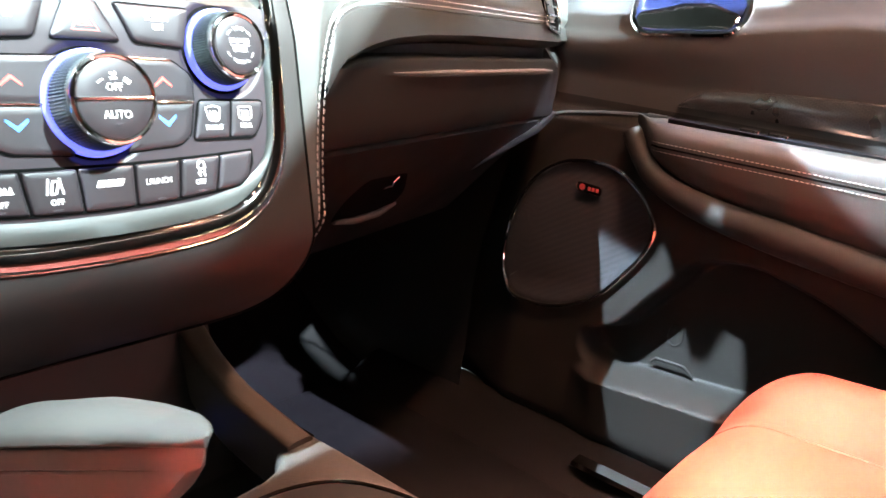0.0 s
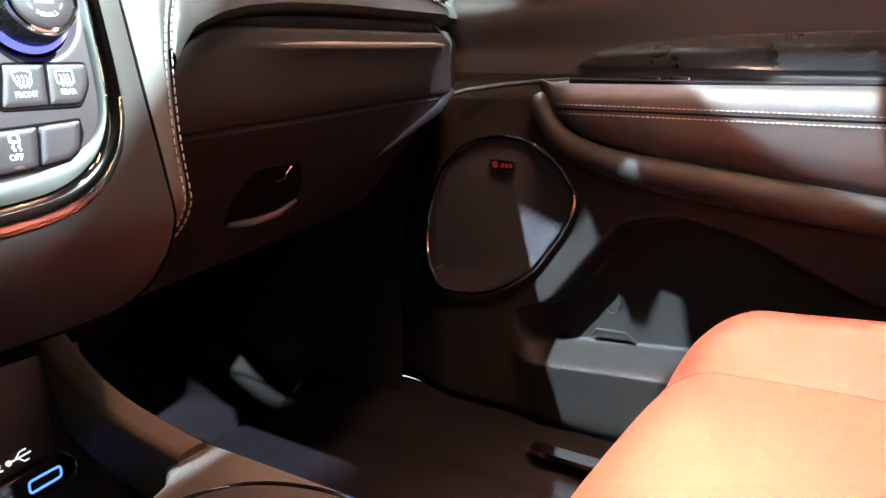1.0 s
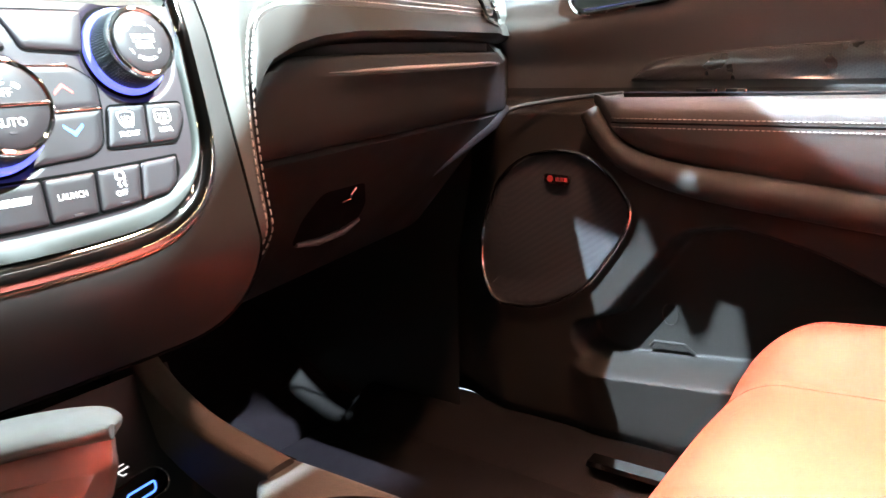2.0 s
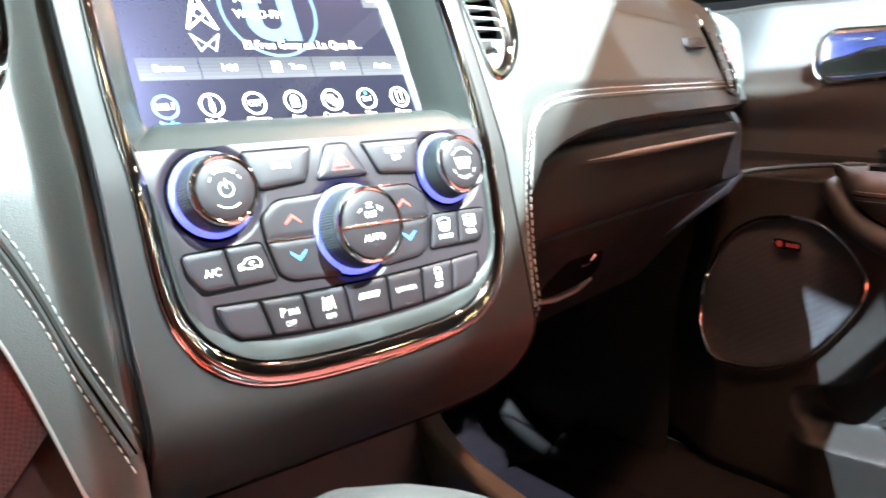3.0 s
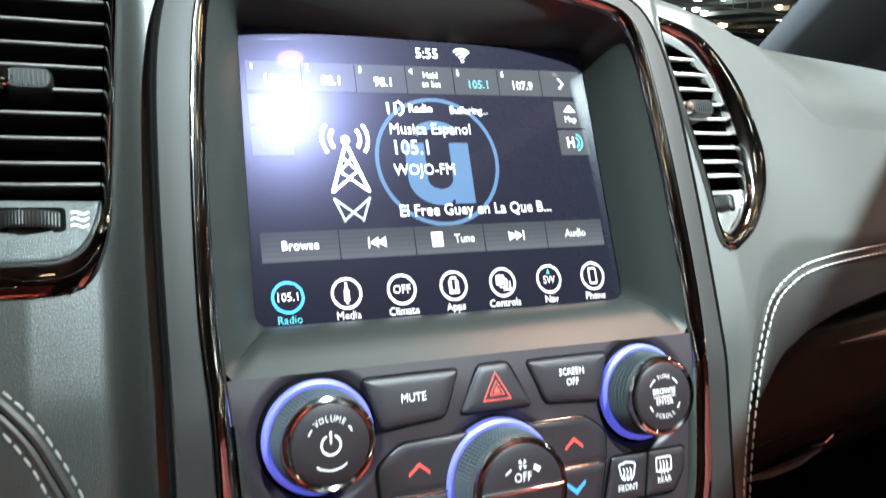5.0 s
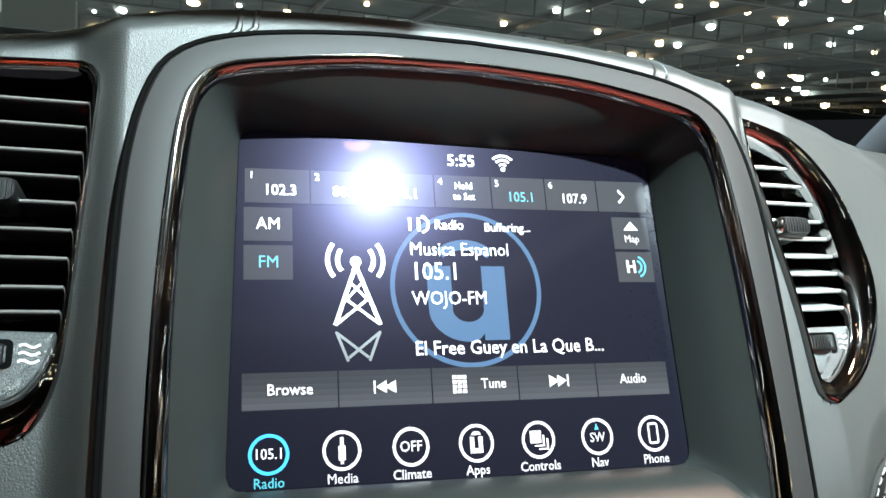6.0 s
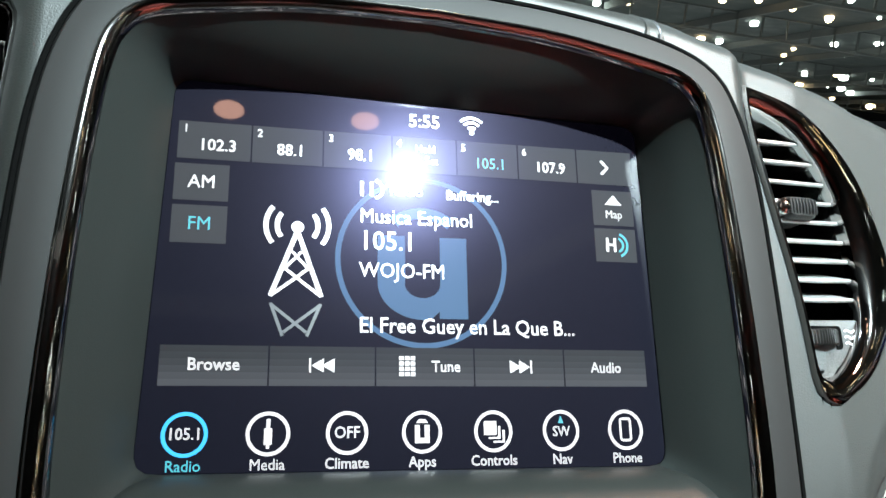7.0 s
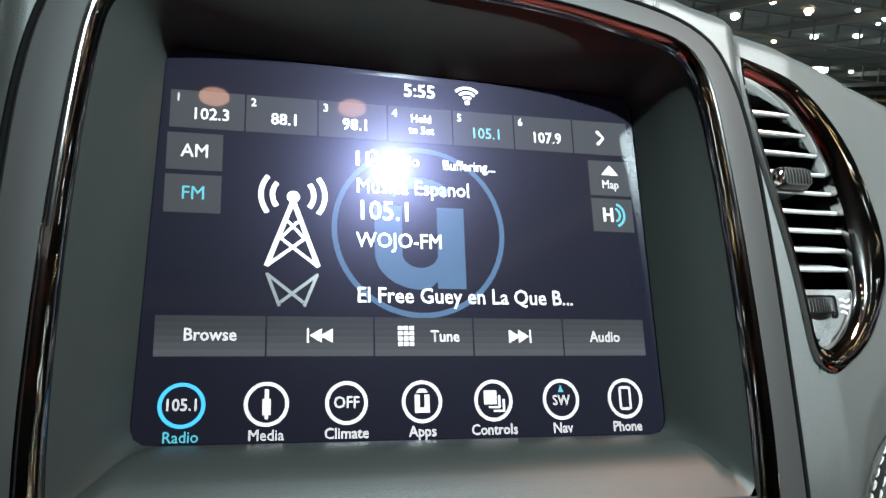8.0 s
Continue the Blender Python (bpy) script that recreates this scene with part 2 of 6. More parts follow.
def spline(points, n):
    """n points along a smooth curve through the given ones (tuples of any length)."""
    p = [np.array(q, float) for q in points]
    p = [2 * p[0] - p[1]] + p + [2 * p[-1] - p[-2]]
    out = []
    for i in range(1, len(p) - 2):
        for k in range(24):
            t = k / 24
            out.append(0.5 * (2 * p[i] + (p[i + 1] - p[i - 1]) * t + (2 * p[i - 1] - 5 * p[i] + 4 * p[i + 1] - p[i + 2]) * t * t + (3 * p[i] - p[i - 1] - 3 * p[i + 1] + p[i + 2]) * t ** 3))
    out.append(p[-2])
    out = np.array(out)
    d = np.r_[0, np.cumsum(np.linalg.norm(np.diff(out, axis=0), axis=1))]
    s = np.linspace(0, d[-1], n)
    return np.array([np.interp(s, d, out[:, k]) for k in range(out.shape[1])]).T


def rounded(poly, r, k=5):
    """Polygon with rounded corners; r may be a list."""
    n, out = len(poly), []
    for i in range(n):
        p, a, b = (Vector(poly[j % n]) for j in (i, i - 1, i + 1))
        rr = r[i] if isinstance(r, (list, tuple)) else r
        da, db = (a - p), (b - p)
        ra = min(rr, da.length * 0.48, db.length * 0.48)
        s, e = p + da.normalized() * ra, p + db.normalized() * ra
        for q in range(k + 1):
            t = q / k
            out.append(tuple(s * (1 - t) ** 2 + p * 2 * t * (1 - t) + e * t * t))
    return out


def inset(loop, d):
    """Loop moved inwards by d (loop runs either way)."""
    n = len(loop)
    area = sum(loop[i][0] * loop[(i + 1) % n][1] - loop[(i + 1) % n][0] * loop[i][1] for i in range(n))
    sgn = 1 if area > 0 else -1
    out = []
    for i in range(n):
        a, b = Vector(loop[i - 1]), Vector(loop[(i + 1) % n])
        t = (b - a).normalized()
        dd = d(loop[i]) if callable(d) else d
        out.append((loop[i][0] - sgn * t.y * dd, loop[i][1] + sgn * t.x * dd))
    return out


def slab(loop, place, h0, h1, bevel=0.6, bm=None, dome=0.0):
    """Raised plate with a bevelled top edge; place(u, v, h) sets it in space."""
    steps = [(loop, h0), (loop, h1 - bevel), (inset(loop, bevel * 0.35), h1 - bevel * 0.3), (inset(loop, bevel), h1)]
    cu, cv = sum(p[0] for p in loop) / len(loop), sum(p[1] for p in loop) / len(loop)
    for f in (0.7, 0.35, 0.05):
        steps.append(([(cu + (p[0] - cu) * f, cv + (p[1] - cv) * f) for p in inset(loop, bevel)], h1 + dome * (1 - f)))
    return loft([[place(u, v, h) for u, v in l] for l, h in steps], cap1=True, bm=bm)


def box(bm, x0, x1, y0, y1, z0, z1, m=None):
    vs = [bm.verts.new(Vector((x, y, z)) if m is None else m @ Vector((x, y, z))) for x in (x0, x1) for y in (y0, y1) for z in (z0, z1)]
    for f in ((0, 1, 3, 2), (4, 6, 7, 5), (0, 4, 5, 1), (2, 3, 7, 6), (0, 2, 6, 4), (1, 5, 7, 3)):
        bm.faces.new([vs[i] for i in f])
    return bm


def surface(fn, us, vs, mat=None, bm=None):
    bm = bm or bmesh.new()
    g = [[bm.verts.new(fn(u, v)) for v in vs] for u in us]
    for a, b in zip(g, g[1:]):
        for i in range(len(vs) - 1):
            bm.faces.new((a[i], b[i], b[i + 1], a[i + 1]))
    return bm


def solid(ob, t, offset=-1):
    m = ob.modifiers.new("thickness", "SOLIDIFY")
    m.thickness, m.offset = t, offset
    return ob


def lettering(name, text, mat, parent, place, u, v, size, h=0.25, align="CENTER", weight=0.0, squeeze=1.0, turn=0.0, deep=0.12):
    """Words in the built-in font, laid on a surface by place(u, v, h); size is the capital height in mm."""
    cu = bpy.data.curves.new(name, "FONT")
    cu.body, cu.align_x, cu.align_y = text, align, "CENTER"
    cu.size, cu.offset, cu.resolution_u = size * 1.40, (0.0 if "M" in text else weight) * size, 2
    ob = bpy.data.objects.new(name, cu)
    me = bpy.data.meshes.new_from_object(ob)
    bpy.data.objects.remove(ob)
    c, s = math.cos(radians(turn)), math.sin(radians(turn))
    for vt in me.vertices:
        x, y = vt.co.x * squeeze, vt.co.y
        vt.co = place(u + x * c - y * s, v + x * s + y * c, h)
    me.materials.append(mat)
    ob = new(name, me)
    ob.parent = parent
    return ob


def flat_shape(name, loops, mat, parent, place, h=0.25):
    """One or more flat filled outlines laid on a surface."""
    bm = bmesh.new()
    for l in loops:
        bm.faces.new([bm.verts.new(place(u, v, h)) for u, v in l])
    return part(name, bm, mat, parent, smooth=False)


def ring_shape(name, u, v, r0, r1, mat, parent, place, h=0.25, a0=0, a1=360, n=48, bm=None):
    bm = bm or bmesh.new()
    k = max(6, int(n * (a1 - a0) / 360))
    rows = []
    for i in range(k + 1):
        a = radians(a0 + (a1 - a0) * i / k)
        rows.append([bm.verts.new(place(u + r * math.cos(a), v + r * math.sin(a), h)) for r in (r0, r1)])
    for a, b in zip(rows, rows[1:]):
        bm.faces.new((a[0], a[1], b[1], b[0]))
    return part(name, bm, mat, parent, smooth=False) if name else bm


def smooth01(t):
    t = min(1.0, max(0.0, t))
    return t * t * (3 - 2 * t)


def stitches(name, pts, parent, normal, pitch=0.0052, length=0.0037, r=0.00048, mat=None):
    """A row of thread stitches along points, each a small capsule lying on the surface."""
    p = np.array([tuple(q) for q in pts])
    d = np.r_[0, np.cumsum(np.linalg.norm(np.diff(p, axis=0), axis=1))]
    bm = bmesh.new()
    k = int(d[-1] / pitch)
    for i in range(k):
        s = [np.interp(i * pitch + length * f, d, p[:, 0]) for f in (0, 0.25, 0.75, 1)], [np.interp(i * pitch + length * f, d, p[:, 1]) for f in (0, 0.25, 0.75, 1)], [np.interp(i * pitch + length * f, d, p[:, 2]) for f in (0, 0.25, 0.75, 1)]
        q = [Vector((s[0][j], s[1][j], s[2][j])) + Vector(normal) * (0.0002, 0.0006, 0.0006, 0.0002)[j] for j in range(4)]
        tube(q, [r * 0.6, r, r, r * 0.6], sides=5, bm=bm)
    return tagged(part(name, bm, mat or THREAD, parent, "pale contrast stitching"), kind="stuff")

# ---------------------------------------------------------------- centre stack geometry
# The stack face bends: steeper at the controls, more reclined round the screen. u, v, h in mm.
_V = np.arange(-400, 401, 1.0)
_A = np.radians(np.interp(_V, [-6, 8], [15.4, 25.0]))
_i0 = 400
_Y = np.cumsum(np.sin(_A)) / 1000
_Z = np.cumsum(np.cos(_A)) / 1000
_Y, _Z = _Y - _Y[_i0], _Z - _Z[_i0] + 0.62


def stack(u, v, h=0.0):
    a = np.interp(v, _V, _A)
    y, z = np.interp(v, _V, _Y), np.interp(v, _V, _Z)
    return Vector((u / 1000, y - math.cos(a) * h / 1000, z + math.sin(a) * h / 1000))


def stack_y(z):
    return float(np.interp(z, _Z, _Y))


SA = radians(26.5)


def scr(u, v, h=0.0):
    return Vector((u / 1000, 0.042 + math.sin(SA) * v / 1000 - math.cos(SA) * h / 1000, 0.650 + math.cos(SA) * v / 1000 + math.sin(SA) * h / 1000))


def ui(u, v, h=0.0):
    """Place on the lit page, which sits a little askew behind the glass."""
    return scr(0.007 + 0.98240 * u + 0.00231 * v + 0.0001576 * u * v, -0.652 + 0.00656 * u + 0.99344 * v + 0.0002001 * u * v, h)


def mirrored(half, n):
    """Closed loop from the right half of an outline, bottom to top."""
    right = spline(half, n)
    return [tuple(p) for p in right] + [(-p[0], p[1]) for p in right[::-1][1:-1]]


RING_OUT = mirrored([(0, -104), (30, -103.3), (55, -101), (72, -96), (86, -87), (96, -74), (102, -57), (104, -35), (105, 0), (106.8, 35), (106.3, 80), (104.3, 120), (101.5, 148), (97.5, 160), (89, 167.5), (70, 172), (40, 176.3), (0, 178)], 110)
BAND_OUT = mirrored([(0, -152), (40, -152), (80, -151.5), (99, -149.5), (110.5, -143), (115.5, -129), (117, -92), (117.5, -40), (118, 0), (118.7, 45), (118.5, 90), (116.8, 130), (112, 156), (103, 171.5), (82, 180.5), (42, 186), (0, 187.5)], 110)


def ring_width(p):
    return float(np.interp(p[1], [-104, -90, -60, 0, 100, 165, 178], [11.5, 11, 8.5, 6.5, 5.0, 4.2, 3.6]))


RING_IN = inset(RING_OUT, ring_width)


def polar(loop, cu, cv, n):
    """Loop sampled at n even directions about a centre."""
    ang = np.array([math.atan2(v - cv, u - cu) for u, v in loop])
    order = np.argsort(ang)
    a = ang[order]
    r = np.array([math.hypot(u - cu, v - cv) for u, v in loop])[order]
    a, r = np.r_[a - 2 * math.pi, a, a + 2 * math.pi], np.r_[r, r, r]
    out = []
    for k in range(n):
        t = -math.pi + 2 * math.pi * k / n
        q = float(np.interp(t, a, r))
        out.append((cu + q * math.cos(t), cv + q * math.sin(t)))
    return out


def dense(poly, k=24):
    out = []
    for i in range(len(poly)):
        a, b = poly[i], poly[(i + 1) % len(poly)]
        out += [(a[0] + (b[0] - a[0]) * j / k, a[1] + (b[1] - a[1]) * j / k) for j in range(k)]
    return out


center_stack = thing("center_stack", "charcoal center stack housing with a dark chrome surround", "center stack")

# satin band between the chrome ring and the leather
def roll_under(v):
    """The face below the ring curves back towards its lower edge."""
    return 46.0 * max(0.0, (-107 - v) / 45.0) ** 1.6


band_loops = [[stack(u, v, -10 - roll_under(v)) for u, v in BAND_OUT], [stack(u, v, -1.5 - roll_under(v)) for u, v in BAND_OUT], [stack(u, v, -roll_under(v)) for u, v in inset(BAND_OUT, 1.2)]]
IN2 = inset(BAND_OUT, 1.2)
for f in (0.12, 0.25, 0.4, 0.55, 0.7, 0.85, 1.0):
    band_loops.append([stack(a[0] * (1 - f) + b[0] * f, a[1] * (1 - f) + b[1] * f, 0.25 * math.sin(math.pi * f) - roll_under(a[1] * (1 - f) + b[1] * f)) for a, b in zip(IN2, RING_OUT)])
part("surround_panel", loft(band_loops), SATIN, center_stack, "satin dark grey surround panel")

# chrome ring
prof = [(0.0, -2.0), (0.0, 1.4), (0.04, 2.4), (0.12, 2.9), (0.35, 2.8), (0.60, 2.2), (0.85, 1.1), (0.96, 0.0), (1.0, -3.0)]
part("chrome_ring", loft([[stack(a[0] * (1 - f) + b[0] * f, a[1] * (1 - f) + b[1] * f, h) for a, b in zip(RING_OUT, RING_IN)] for f, h in prof]), BLACKCHROME, center_stack, "dark chrome ring")
part("ring_lip", tube([stack(u, v, 1.0) for u, v in RING_OUT], 0.0008, closed=True, sides=8), CHROME, center_stack, "thin bright outer lip")
part("edge_gap", tube([stack(u, v, -1.6 - roll_under(v)) for u, v in inset(BAND_OUT, -0.7)], 0.0011, closed=True, sides=6), GAP, center_stack, "dark gap beside the surround")

# bezel funnel round the screen
LEDGE = 13.0
hw = max(p[0] for p in RING_IN if abs(p[1] - LEDGE) < 4)
upper = dense(RING_IN, 4)
upper = [p for p in upper if p[1] >= LEDGE] + [(-hw + 2 * hw * i / 120, LEDGE) for i in range(121)]
N = 240
GLASS = rounded([(-84.5, -12.2), (85.5, -12.2), (86.5, 114), (-82, 113.5)], 6)
GLASS_D = dense(GLASS, 40)
outer_l, inner_l = polar(upper, 0, 92, N), polar(GLASS_D, 1, 51, N)
rows = []
for f in np.linspace(0, 1, 9):
    g = f ** 0.85
    row = []
    for a, b in zip(outer_l, inner_l):
        p, q = stack(*a, -1.5), scr(*b, 0.6)
        m = p.lerp(q, g)
        bulge = math.sin(math.pi * f) * (0.0062 if a[1] < LEDGE + 2 else 0.0022)
        rows_n = Vector((0, -0.42, 0.91)) if a[1] < LEDGE + 2 else Vector((0, -0.9, 0.42))
        row.append(m + rows_n * bulge)
    rows.append(row)
part("screen_bezel", loft(rows), BEZEL, center_stack, "grey sloping bezel round the screen", angle=60)

# control plate below the screen
bm = bmesh.new()
vs = np.linspace(-103 + 11, LEDGE, 100)


def inner_half(v):
    pts = sorted((p[1], p[0]) for p in RING_IN if p[0] >= -0.01 and p[1] < 60)
    return float(np.interp(v, [q[0] for q in pts], [q[1] for q in pts]))


KNOBS = ((-69.5, -9.5, 17.4), (69.5, -9.5, 17.4), (0.0, -35.0, 20.6))


def plate_point(v, s):
    u = s * (inner_half(v) + 0.8)
    h = -0.5 + 0.8 * (1 - s * s)
    for ku, kv, kr in KNOBS:
        d = math.hypot(u - ku, v - kv)
        h -= 3.0 * (1 - smooth01((d - kr - 3.0) / 4.5))
    return stack(u, v, h)


surface(plate_point, vs, np.linspace(-1, 1, 161), bm=bm)
part("control_plate", bm, PLATE, center_stack, "dark matte control plate")

# sloping rim between the plate and the chrome ring, rising towards the ring
first = min(range(len(RING_IN)), key=lambda i: abs(RING_IN[i][1] - 186) + abs(RING_IN[i][0]))
around = [RING_IN[(first + i) % len(RING_IN)] for i in range(len(RING_IN))]
inward = inset(RING_IN, 9.0)
inward = [inward[(first + i) % len(inward)] for i in range(len(inward))]
low = [i for i, p in enumerate(around) if p[1] < 0.0]
rim_rows = []
for f, rise in ((0.0, -1.2), (0.0, 1.9), (0.30, 1.75), (0.62, 1.05), (0.90, 0.50), (1.0, 0.10)):
    row = []
    for i in low:
        a, b = around[i], inward[i]
        wide = 0.34 + 0.66 * smooth01((-a[1] - 62) / 30)
        g = f * wide * smooth01(-a[1] / 14)
        u, v = a[0] + (b[0] - a[0]) * g, a[1] + (b[1] - a[1]) * g
        s_ = max(-1.0, min(1.0, u / (inner_half(max(v, -92)) + 0.8)))
        row.append(stack(u, v, -0.5 + 0.8 * (1 - s_ * s_) + rise))
    rim_rows.append(row)
part("plate_rim", loft(rim_rows, closed=False), BEZEL, center_stack, "grey rim sloping up to the chrome ring")


def button(name, poly, r=2.0, h=1.5, label="", mat=None, bevel=0.7, dome=0.0):
    lp = rounded(poly, r)
    b = part(name, slab(lp, stack, -1.0, h, bevel, dome=dome), mat or BUTTON, center_stack, label)
    return b


def well(poly, r=3.0, h=0.75):
    """Dark joint round a button or a group of them."""
    bm = bmesh.new()
    lp = rounded(poly, r)
    bm.faces.new([bm.verts.new(stack(u, v, h)) for u, v in lp])
    return part("joint", bm, GAP, center_stack, smooth=False)


def grown(poly, d):
    return inset(poly, -d)


# upper row
for nm, poly, lab in (("mute_button", [(-53, 8.6), (-14.5, 8.6), (-22, -8.2), (-47, -10.2)], "dark mute button"), ("hazard_button", [(-6.2, 9.2), (6.2, 9.2), (15.6, -8.2), (-15.6, -8.2)], "dark hazard button with a red triangle"), ("screen_button", [(14.5, 8.6), (53, 8.6), (47, -10.2), (22, -8.2)], "dark screen button")):
    well(grown(poly, 0.9))
    button(nm, poly, 2.2, 2.0, lab, bevel=1.2)
lettering("marking", "MUTE", MARK, center_stack, stack, -34.3, 0.2, 3.1, 2.15, weight=0.005, squeeze=0.9)
lettering("marking", "SCREEN", MARK, center_stack, stack, 34.5, 2.6, 2.7, 2.15, weight=0.005, squeeze=0.9)
lettering("marking", "OFF", MARK, center_stack, stack, 34.5, -1.4, 2.7, 2.15, weight=0.005, squeeze=0.9)


def outline_tri(bm, pts, w, place, h):
    """Hollow triangle of line width w."""
    inn = inset(pts, w)
    a = [bm.verts.new(place(u, v, h)) for u, v in pts]
    b = [bm.verts.new(place(u, v, h)) for u, v in inn]
    for i in range(3):
        j = (i + 1) % 3
        bm.faces.new((a[i], a[j], b[j], b[i]))
    return bm


bm = bmesh.new()
outline_tri(bm, [(-6.2, -4.6), (6.2, -4.6), (0, 6.2)], 0.8, stack, 2.15)
outline_tri(bm, [(-3.3, -2.7), (3.3, -2.7), (0, 2.9)], 0.7, stack, 2.15)
bm.faces.new([bm.verts.new(stack(u, v, 2.15)) for u, v in ((-1.5, -1.8), (1.5, -1.8), (0, 0.7))])
part("hazard_triangle", bm, RED_MARK, center_stack, "red hazard triangle", smooth=False)


# temperature buttons on both sides of the large knob
def side(pts, s):
    return [(s * u, v) for u, v in pts]


for s in (-1, 1):
    group = side([(13, -15.2), (40, -16), (49.5, -23), (48.6, -35), (45, -51), (38.5, -55), (12, -57)], s)
    well(grown(group, 0.8), 3)
    button("warmer_button", side([(13, -15.2), (40, -16), (49.5, -23), (48.8, -34.2), (17, -34.9)], s), [0.5, 4, 4, 1, 0.5], 1.6, "dark temperature button")
    button("cooler_button", side([(17, -36.2), (48.4, -35.6), (45, -51), (38.5, -55), (12, -57)], s), [0.5, 1, 3, 3, 0.5], 1.6, "dark temperature button")
    bm = slab(rounded(side([(17, -36.0), (48.6, -35.4), (48.7, -34.4), (17, -35.0)], s), 0.3), stack, 0, 2.2, 0.3)
    part("divider", bm, CHROME, center_stack, "thin chrome divider")
    if s > 0:
        part("divider", slab(rounded([(14, -14.9), (39, -15.4), (39, -16.2), (14, -15.7)], 0.3), stack, 0, 2.0, 0.25), CHROME, center_stack)
    c = s * 33.5
    flat_shape("warmer_arrow", [[(c - 4.2, -28.2), (c, -24.9), (c, -23.3), (c - 4.2, -27)], [(c, -24.9), (c + 4.2, -28.2), (c + 4.2, -27), (c, -23.3)]], RED_MARK, center_stack, stack, 1.8)
    flat_shape("cooler_arrow", [[(c - 4.4, -42.3), (c, -46.3), (c, -44.1), (c - 4.4, -40.9)], [(c, -46.3), (c + 4.4, -42.3), (c + 4.4, -40.9), (c, -44.1)]], BLUE_MARK, center_stack, stack, 1.8)
    # outer pair
    pair = side([(51.5, -34.3), (90, -34.8), (88.5, -44), (83, -53), (46.5, -53)], s)
    well(grown(pair, 0.8), 3)
    button("climate_button", side([(52, -34.6), (69.8, -34.8), (67, -52.6), (47, -52.8)], s), 1.5, 1.5, "dark climate button")
    button("climate_button", side([(70.6, -34.8), (90, -35), (88.5, -44), (82.5, -52.6), (67.8, -52.6)], s), [1, 3, 4, 3, 1], 1.5, "dark climate button")

lettering("marking", "A/C", MARK, center_stack, stack, -77.5, -44.8, 3.6, 1.65, weight=0.005, squeeze=0.95)
lettering("marking", "FRONT", MARK, center_stack, stack, 58.7, -47.6, 2.5, 1.65, weight=0.005, squeeze=0.88)
lettering("marking", "REAR", MARK, center_stack, stack, 77.6, -47.2, 2.5, 1.65, weight=0.005, squeeze=0.88)


def wire(name, pts, w, mat, parent, place, h, closed=False):
    """Flat line of width w along points."""
    bm = bmesh.new()
    n = len(pts)
    L, R = [], []
    for i, p in enumerate(pts):
        a = Vector(pts[i - 1] if (closed or i) else pts[i])
        b = Vector(pts[(i + 1) % n] if (closed or i < n - 1) else pts[i])
        t = (b - a).normalized()
        o = Vector((-t.y, t.x)) * w / 2
        L.append(bm.verts.new(place(p[0] + o.x, p[1] + o.y, h)))
        R.append(bm.verts.new(place(p[0] - o.x, p[1] - o.y, h)))
    for i in range(n if closed else n - 1):
        j = (i + 1) % n
        bm.faces.new((L[i], L[j], R[j], R[i]))
    return part(name, bm, mat, parent, smooth=False)


# windscreen and rear-window symbols
for c, poly in ((58.7, [(-4.2, 3.0), (0, 4.0), (4.2, 3.0), (2.8, -2.8), (-2.8, -2.8)]), (77.6, [(-3.9, 3.2), (3.9, 3.2), (3.9, -2.4), (-3.9, -2.4)])):
    wire("symbol_outline", rounded([(c + u, -41.0 + v) for u, v in poly], 0.8, 3), 0.65, MARK, center_stack, stack, 1.65, True)
    for k in (-1.7, 0, 1.7):
        wire("symbol_wave", [(c + k + 0.35 * math.sin(q * 1.9), -44.8 + q * 0.9) for q in range(7)], 0.6, MARK, center_stack, stack, 1.66)
# recirculation car symbol
car = [(-6.6, -2.2), (-6.4, 0.2), (-3.6, 1.0), (-1.5, 3.2), (4.2, 3.4), (6.4, 1.2), (6.6, -1.8), (4.9, -2.2), (4.2, -1.3), (3.2, -1.3), (2.5, -2.2), (-2.4, -2.2), (-3.1, -1.3), (-4.1, -1.3), (-4.8, -2.2)]
wire("symbol_outline", rounded([(-59.3 + u * 0.86, -43.6 + v * 0.86) for u, v in car], 0.7, 3), 0.8, MARK, center_stack, stack, 1.65, True)
wire("symbol_arrow", [(-57.0, -42.6), (-58.8, -42.6), (-59.6, -43.2), (-58.8, -43.9), (-57.6, -43.9)], 0.7, MARK, center_stack, stack, 1.66)

# bottom row of seven buttons
edges = [-79.5, -58, -36, -12.2, 13.6, 37.2, 59.5, 79.5]


def sag(u, v0, d):
    return v0 - d * (1 - (u / 80.0) ** 2)


rowpoly = [(u, sag(u, -59.6, 2.6)) for u in np.linspace(-79.5, 79.5, 15)] + [(79.0, -66), (75, -73)] + [(u, sag(u, -75.2, 6.0)) for u in np.linspace(70, -70, 15)] + [(-75, -73), (-79.0, -66)]
well(grown(rowpoly, 0.9), 1.0)
for i in range(7):
    a, b = edges[i] + 0.45, edges[i + 1] - 0.45
    k = 0.93
    top = [(u, sag(u, -60.0, 2.6)) for u in np.linspace(a, b, 4)]
    if i == 0:
        low = [(u, sag(u, -75.0, 6.0)) for u in np.linspace(b * k - 0.5, -70, 3)] + [(-75.5, -72)]
    elif i == 6:
        low = [(75.5, -72)] + [(u, sag(u, -75.0, 6.0)) for u in np.linspace(70, a * k, 3)]
    else:
        low = [(u, sag(u, -75.0, 6.0)) for u in np.linspace(b * k, a * k, 4)]
    button("drive_button", top + low, 1.6, 2.2, "blank dark button" if i in (0, 6) else "dark drive mode button", bevel=1.0)
